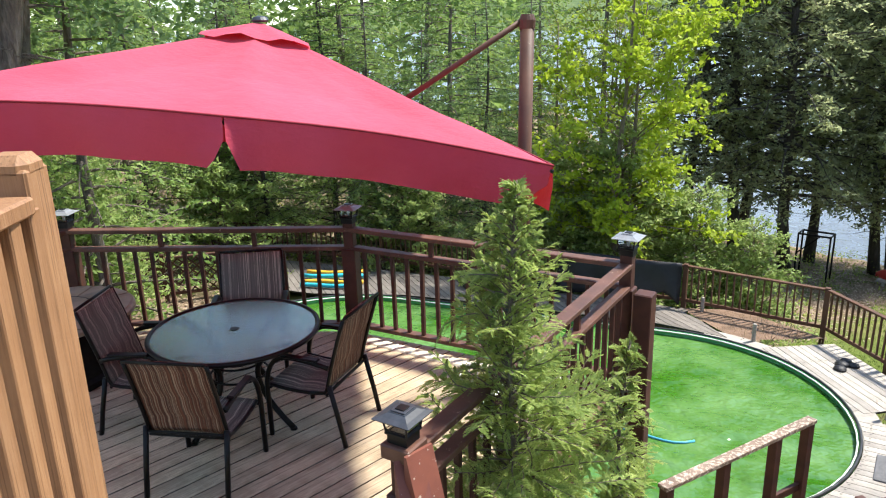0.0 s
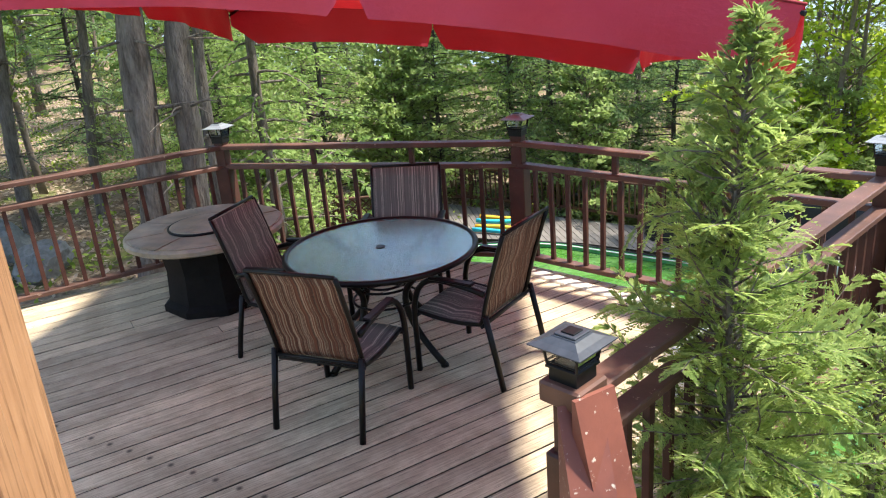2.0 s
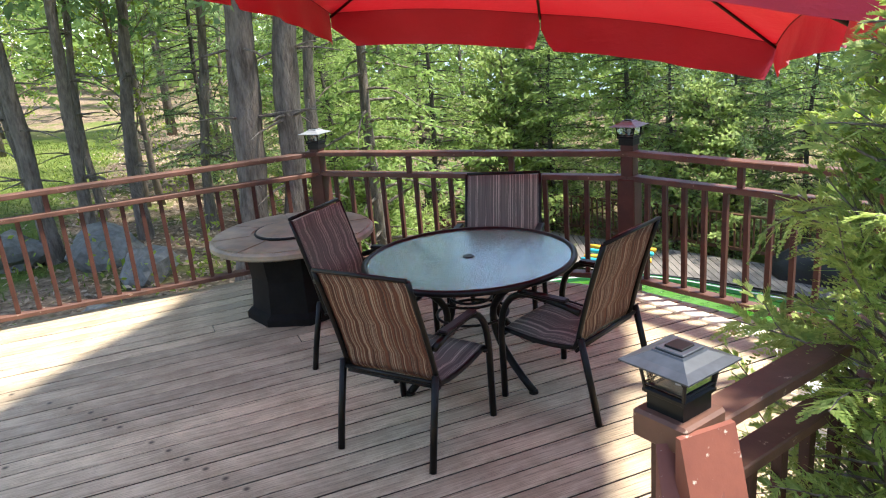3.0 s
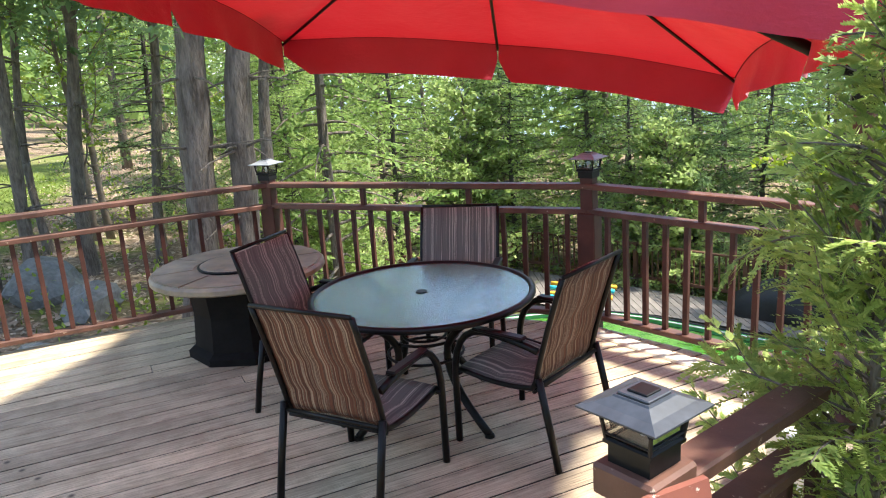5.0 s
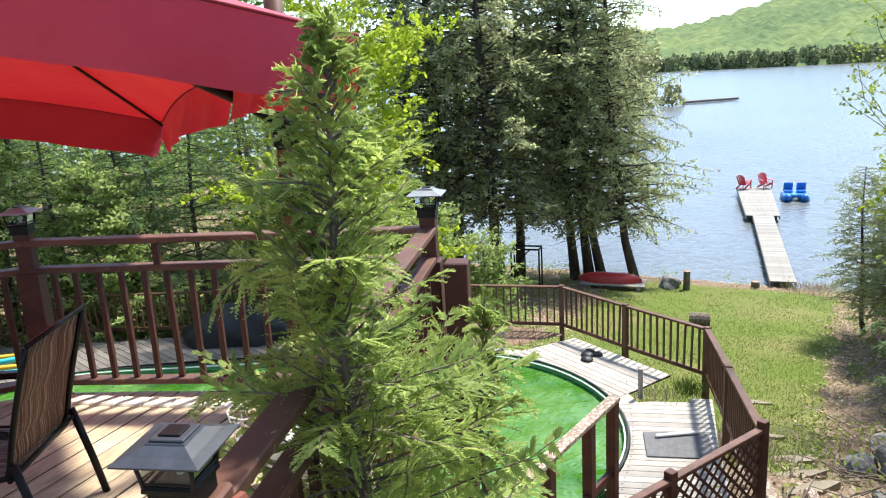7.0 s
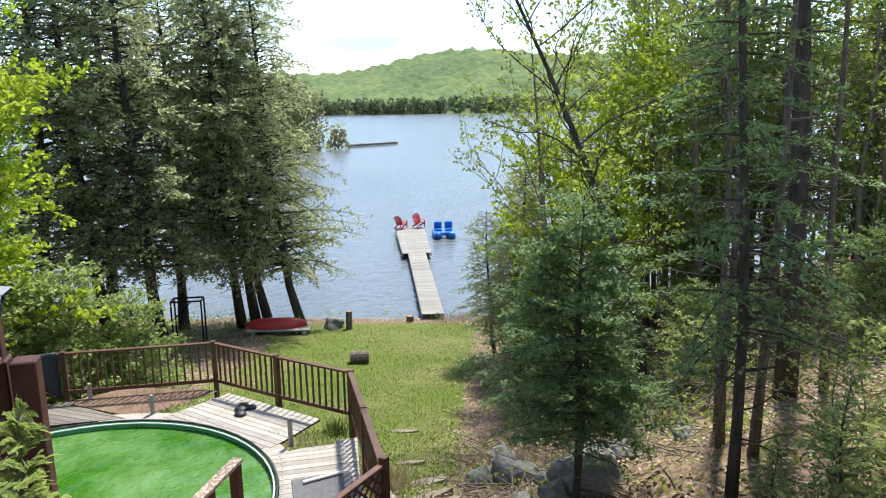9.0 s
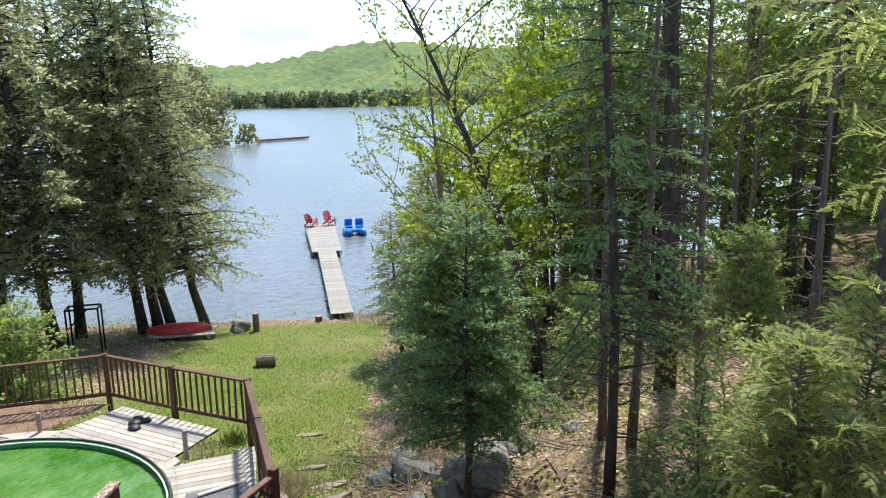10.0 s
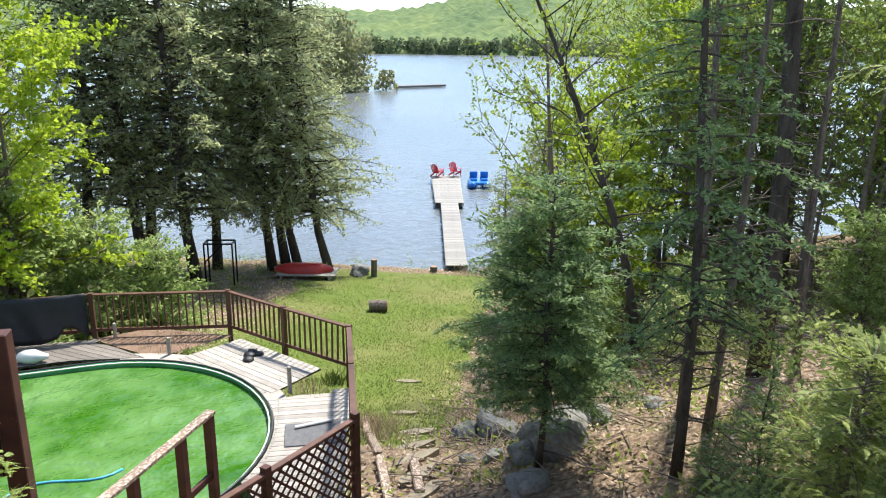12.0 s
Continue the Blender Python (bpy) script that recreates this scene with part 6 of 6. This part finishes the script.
# ---- cedars with flat fern-like sprays ----
def spray_cedar(name, label, h, z0, n_br, radius, elev, mat, m, r_stem=0.05, side=(0, 0), twig=0.21, fine=1.0, rate=34, group="trees"):
    """A thin stem, limbs from z0 upwards, and on each limb a flat frond of twigs and scale shoots."""
    tree = thing(name, label, "cedar tree", m, group)
    stem_sh, twig_sh = Shape(), Shape()
    cpts = [Vector((0.03 * math.sin(k * 0.8), 0.03 * math.cos(k * 0.6), h * k / 16)) for k in range(17)]
    stem_sh.tube(cpts, [r_stem * (1 - 0.93 * k / 16) for k in range(17)], 8)
    Cs, As, Bs = [], [], []
    for b in range(n_br):
        f = (b + RNG.random()) / n_br
        z = z0 + (h - z0 - 0.03) * f ** 0.9
        az = b * 2.39996 + RNG.normal(0, 0.35)
        e = elev(f) + RNG.normal(0, 0.2)
        k = min(int(z / h * 16), 15)
        L = radius(f) * RNG.uniform(0.3, 1.45) * (1 + (side[0] * math.cos(az) + side[1] * math.sin(az)) * (1 - f))
        lp = curve(cpts[k].lerp(cpts[k + 1], z / h * 16 - k), (math.cos(az) * math.cos(e), math.sin(az) * math.cos(e), math.sin(e)), L, RNG.uniform(-0.3, 0.7), 7, 0.1)
        twig_sh.tube(lp, list(np.linspace(0.0055 * fine, 0.0015, 7)), 4, cap=False)
        n_tw = max(5, int(L * rate))
        seg = lp[1:] - lp[:-1]
        t = 0.15 + 0.85 * (np.arange(n_tw) + 0.5) / n_tw
        ff = t * 6
        i = np.minimum(ff.astype(int), 5)
        P = lp[i] + (ff - i)[:, None] * seg[i]
        D = unit(seg[i])
        tilt = RNG.normal(0, 0.55)
        S = unit(np.cross(D, [math.sin(tilt), RNG.normal(0, 0.3), math.cos(tilt)]))
        sg = np.where(np.arange(n_tw) % 2, 1, -1)[:, None]
        dirs = unit(D * 0.75 + S * sg * 0.66 + RNG.normal(0, 0.16, D.shape))
        ln = twig * min(1.0, 0.35 + L / 0.6) * (1.15 - 0.8 * t) * RNG.uniform(0.5, 1.3, n_tw)
        m2 = 24
        u = (np.arange(m2) + 0.5) / m2
        s2g = np.where(np.arange(m2) % 2, 1, -1)[:, None]
        for j in range(n_tw):
            nn = np.cross(D[j], S[j])
            s2 = unit(np.cross(dirs[j], nn))
            base = P[j] + dirs[j] * (ln[j] * u)[:, None]
            base[:, 2] -= 0.3 * ln[j] * u * u
            dd = unit(dirs[j] * 0.8 + s2 * s2g * 0.65 + RNG.normal(0, 0.09, (m2, 3)))
            sl = (0.005 + 0.0125 * (1 - u))[:, None] * RNG.uniform(0.6, 1.3, (m2, 1)) * fine
            Cs.append(base + dd * sl * 0.8), As.append(dd * sl), Bs.append(unit(np.cross(dd, nn + RNG.normal(0, 0.3, 3))) * 0.0046 * fine)
        Cs.append(P + dirs * (ln * 0.5)[:, None]), As.append(dirs * (ln * 0.55)[:, None]), Bs.append(S * 0.0045 * fine)
    part("trunk", stem_sh, BARK, tree, smooth=True)
    tagged(part("branchwork", twig_sh, BARK, tree), kind="stuff")
    part("foliage", quads_mesh("foliage", np.concatenate(Cs), np.concatenate(As), np.concatenate(Bs), mat), mat, tree, "flat fern-like cedar sprays")
    return tree


spray_cedar("young_cedar", "young bright green cedar growing beside the deck railing", 5.55, 2.2, 400, lambda f: 0.03 + 0.80 * (1 - f) ** 0.8, lambda f: 0.18 + 0.6 * f, LEAF_CEDAR, pose(0.45, 3.34, -3.4), side=(0.12, -0.1))
spray_cedar("young_cedar", "shorter young cedar beside the deck corner post", 4.45, 1.6, 210, lambda f: 0.06 + 0.55 * (1 - f) ** 0.9, lambda f: 0.2 + 0.6 * f, LEAF_CEDAR, pose(1.12, 4.0, -3.4), side=(0.2, -0.2))
pale = spray_cedar("pale_cedar_sapling", "sunlit pale green cedar sapling at the edge of the woods", 2.7, 0.5, 120, lambda f: 0.2 + 0.95 * (1 - f) ** 0.7, lambda f: 0.1 + 0.5 * f, LEAF_SPRAY, pose(7.95, 2.05, gz(7.95, 2.05) - 0.05), 0.03, twig=0.36, fine=2.0, rate=13)
for x, y, s, a in ((8.6, 1.55, 1.1, 2.0), (8.9, 2.3, 0.85, 4.0), (7.6, 1.5, 0.8, 1.0)):
    place(pale, x, y, s, a)
wood_cedar = spray_cedar("woodland_cedar", "tall cedar with hanging pale green sprays in the woods", 9.0, 3.2, 150, lambda f: 0.4 + 1.5 * (1 - f) ** 0.6, lambda f: 0.05 + 0.3 * f, LEAF_SPRAY, pose(10.3, 1.35, gz(10.3, 1.35) - 0.05), 0.12, twig=0.5, fine=2.4, rate=9)
place(wood_cedar, 18.4, 3.4, 1.2, 4.0)

# ---- grass, litter, undergrowth ----
def scatter(n, box, keep):
    x = RNG.uniform(box[0], box[1], n)
    y = RNG.uniform(box[2], box[3], n)
    k = keep(x, y) > RNG.random(n)
    return x[k], y[k]


def dry(x, y):
    return (~in_pool(x, y, 1.4)) & (0.72 * x + 0.69 * y < 32) & ~((x > -7) & (x < 8) & (y < 6.6) & (y > -4))


x, y = scatter(190000, (6, 23, 7, 31), lambda x, y: lawn_amount(x, y) * dry(x, y) * (1.2 - 0.04 * y))
x2, y2 = scatter(60000, (-26, -5, 2, 16), lambda x, y: lawn_amount(x, y) * 0.8)
x, y = np.concatenate([x, x2]), np.concatenate([y, y2])
C = np.stack([x, y, ground_z(x, y) + 0.04], 1)
A = unit(np.stack([RNG.normal(0, 0.6, len(x)), RNG.normal(0, 0.6, len(x)), np.ones(len(x))], 1)) * RNG.uniform(0.022, 0.05, len(x))[:, None]
B = unit(np.cross(A, RNG.normal(0, 1, A.shape))) * 0.008
tagged(new("grass", quads_mesh("grass", C, A, B, GRASS_MAT)), "short green lawn grass with dry patches", "grass", kind="stuff")
x, y = scatter(130000, (-24, 26, -2, 30), lambda x, y: (1 - lawn_amount(x, y)) * dry(x, y) * 0.9)
C = np.stack([x, y, ground_z(x, y) + 0.04], 1)
A = unit(RNG.normal(0, 1, C.shape) * [1, 1, 0.35]) * RNG.uniform(0.03, 0.07, len(x))[:, None]
B = unit(np.cross(A, RNG.normal(0, 0.3, A.shape) + [0, 0, 1])) * 0.028
tagged(new("leaf_litter", quads_mesh("leaf_litter", C, A, B, LITTER_MAT)), "dry brown leaves on the forest floor", "leaf litter", kind="stuff")
# dry stalks and green tufts in the beds round the pool
for (cx, cy), n, sp, hgt, mat, lab in (((6.0, 15.1), 260, 0.34, 0.26, LITTER_MAT, "dry grey-brown stalks in the mulch bed"), ((5.1, 15.7), 160, 0.4, 0.18, LITTER_MAT, "dry grey-brown stalks in the mulch bed"), ((6.98, 11.45), 260, 0.26, 0.2, LITTER_MAT, "dry stalks between the pool decks"), ((7.6, 11.42), 240, 0.13, 0.3, GRASS_MAT, "green grass tuft beside the fence"), ((8.05, 10.65), 420, 0.3, 0.36, LITTER_MAT, "dry brown brush outside the fence"), ((7.6, 9.9), 300, 0.25, 0.26, LITTER_MAT, "dry brown brush outside the fence"), ((10.4, 9.75), 500, 0.42, 0.4, LITTER_MAT, "dry brown brush at the edge of the lawn"), ((22.0, 23.2), 500, 0.6, 0.5, LITTER_MAT, "dry reeds on the bank beside the dock")):
    x, y = cx + RNG.normal(0, sp, n), cy + RNG.normal(0, sp, n)
    A = unit(np.stack([RNG.normal(0, 0.45, n), RNG.normal(0, 0.45, n), np.ones(n)], 1)) * (hgt * RNG.uniform(0.25, 0.6, n))[:, None]
    C = np.stack([x, y, np.maximum(ground_z(x, y), -3.75 if cy > 11 and cx < 7.7 else -9)], 1) + A * 0.9
    B = unit(np.cross(A, RNG.normal(0, 1, A.shape))) * 0.007
    tagged(new("plant_tuft", quads_mesh("plant_tuft", C, A, B, mat)), lab, "plant", kind="stuff")
# low green undergrowth in the woods
x, y = scatter(3000, (-24, 26, -2, 34), lambda x, y: (1 - lawn_amount(x, y)) * dry(x, y) * np.where(x > 7, 0.8, 0.5))
k = 26
idx = np.repeat(np.arange(len(x)), k)
C = np.stack([x[idx] + RNG.normal(0, 0.22, len(idx)), y[idx] + RNG.normal(0, 0.22, len(idx)), ground_z(x[idx], y[idx]) + np.abs(RNG.normal(0.2, 0.22, len(idx)))], 1)
A = unit(RNG.normal(0, 1, C.shape)) * RNG.uniform(0.03, 0.06, len(idx))[:, None]
B = unit(np.cross(A, RNG.normal(0, 0.5, A.shape) + [0, 0, 1])) * 0.025
tagged(new("undergrowth", quads_mesh("undergrowth", C, A, B, LEAF_MID)), "low green seedlings and brush on the forest floor", "undergrowth", kind="stuff")
# fallen twigs
tw = Shape()
x, y = scatter(1100, (6, 18, 1, 12), lambda x, y: (1 - lawn_amount(x, y)) * dry(x, y))
for a, b in zip(x, y):
    az = RNG.uniform(0, 6.28)
    L = RNG.uniform(0.3, 1.2)
    tw.tube([(a, b, gz(a, b) + 0.05), (a + L * math.cos(az), b + L * math.sin(az), gz(a, b) + 0.12 + RNG.uniform(0, 0.25))], [0.014, 0.005], 4, cap=False)
single("fallen_twigs", tw, TWIG, "grey dead twigs fallen on the forest floor", "twigs", kind="stuff")
# far tree line along the opposite shore
Cs, As, Bs = [], [], []
for k in range(420):
    s = -230 + 460 * k / 420 + RNG.normal(0, 1)
    q = RNG.uniform(457, 475)
    bx, by = 0.66 * q + 0.75 * s, 0.75 * q - 0.66 * s
    hh = RNG.uniform(5, 10)
    m = 110
    u = RNG.random(m)
    rr = 3.0 * (1 - u) ** 0.6 + 0.5
    an = RNG.uniform(0, 6.28, m)
    Cs.append(np.stack([bx + rr * np.cos(an), by + rr * np.sin(an), LAKE_Z + 0.5 + hh * u], 1))
    As.append(unit(RNG.normal(0, 1, (m, 3))) * 0.85)
    Bs.append(unit(np.cross(As[-1], RNG.normal(0, 1, (m, 3)))) * 0.6)
tagged(new("far_woods", quads_mesh("far_woods", np.concatenate(Cs), np.concatenate(As), np.concatenate(Bs), LEAF_FAR)), "dark conifers along the far shore of the lake", "woods", kind="stuff")

# deeper woods behind the first rows of trees
Cs, As, Bs = [], [], []
for k in range(230):
    if k % 3:
        bx, by = RNG.uniform(-62, 4), RNG.uniform(36, 62)
        if k % 5 == 1:
            bx, by = RNG.uniform(-62, -27), RNG.uniform(2, 40)
    else:
        bx, by = RNG.uniform(25, 46), RNG.uniform(-14, 12)
    hh = RNG.uniform(8, 14)
    m = 330
    u = RNG.random(m)
    rr = (2.5 * (1 - u) ** 0.7 + 0.3) * np.sqrt(RNG.random(m))
    an = RNG.uniform(0, 6.28, m)
    Cs.append(np.stack([bx + rr * np.cos(an), by + rr * np.sin(an), gz(bx, by) + 0.6 + hh * u], 1))
    As.append(unit(RNG.normal(0, 1, (m, 3)) * [1, 1, 0.5]) * RNG.uniform(0.2, 0.42, m)[:, None])
    Bs.append(unit(np.cross(As[-1], RNG.normal(0, 1, (m, 3)))) * 0.16)
tagged(new("deep_woods", quads_mesh("deep_woods", np.concatenate(Cs), np.concatenate(As), np.concatenate(Bs), LEAF_PINE)), "dense mixed woods in spring green further back", "woods", kind="stuff")

# wooded point beside the far dock
Cs, As, Bs = [], [], []
for k in range(46):
    bx, by = RNG.uniform(54, 84.5), RNG.uniform(122, 138)
    hh = RNG.uniform(9, 15) * max(0.15, min(1.0, (86 - bx) / 7))
    m = 260
    u = RNG.random(m)
    rr = 2.6 * np.sqrt(RNG.random(m)) * (1 - 0.5 * u)
    an = RNG.uniform(0, 6.28, m)
    Cs.append(np.stack([bx + rr * np.cos(an), by + rr * np.sin(an), LAKE_Z + 0.2 + hh * u], 1))
    As.append(unit(RNG.normal(0, 1, (m, 3))) * 0.4)
    Bs.append(unit(np.cross(As[-1], RNG.normal(0, 1, (m, 3)))) * 0.28)
tagged(new("wooded_point", quads_mesh("wooded_point", np.concatenate(Cs), np.concatenate(As), np.concatenate(Bs), LEAF_POINT)), "light green trees on a low point across the bay", "woods", kind="stuff")
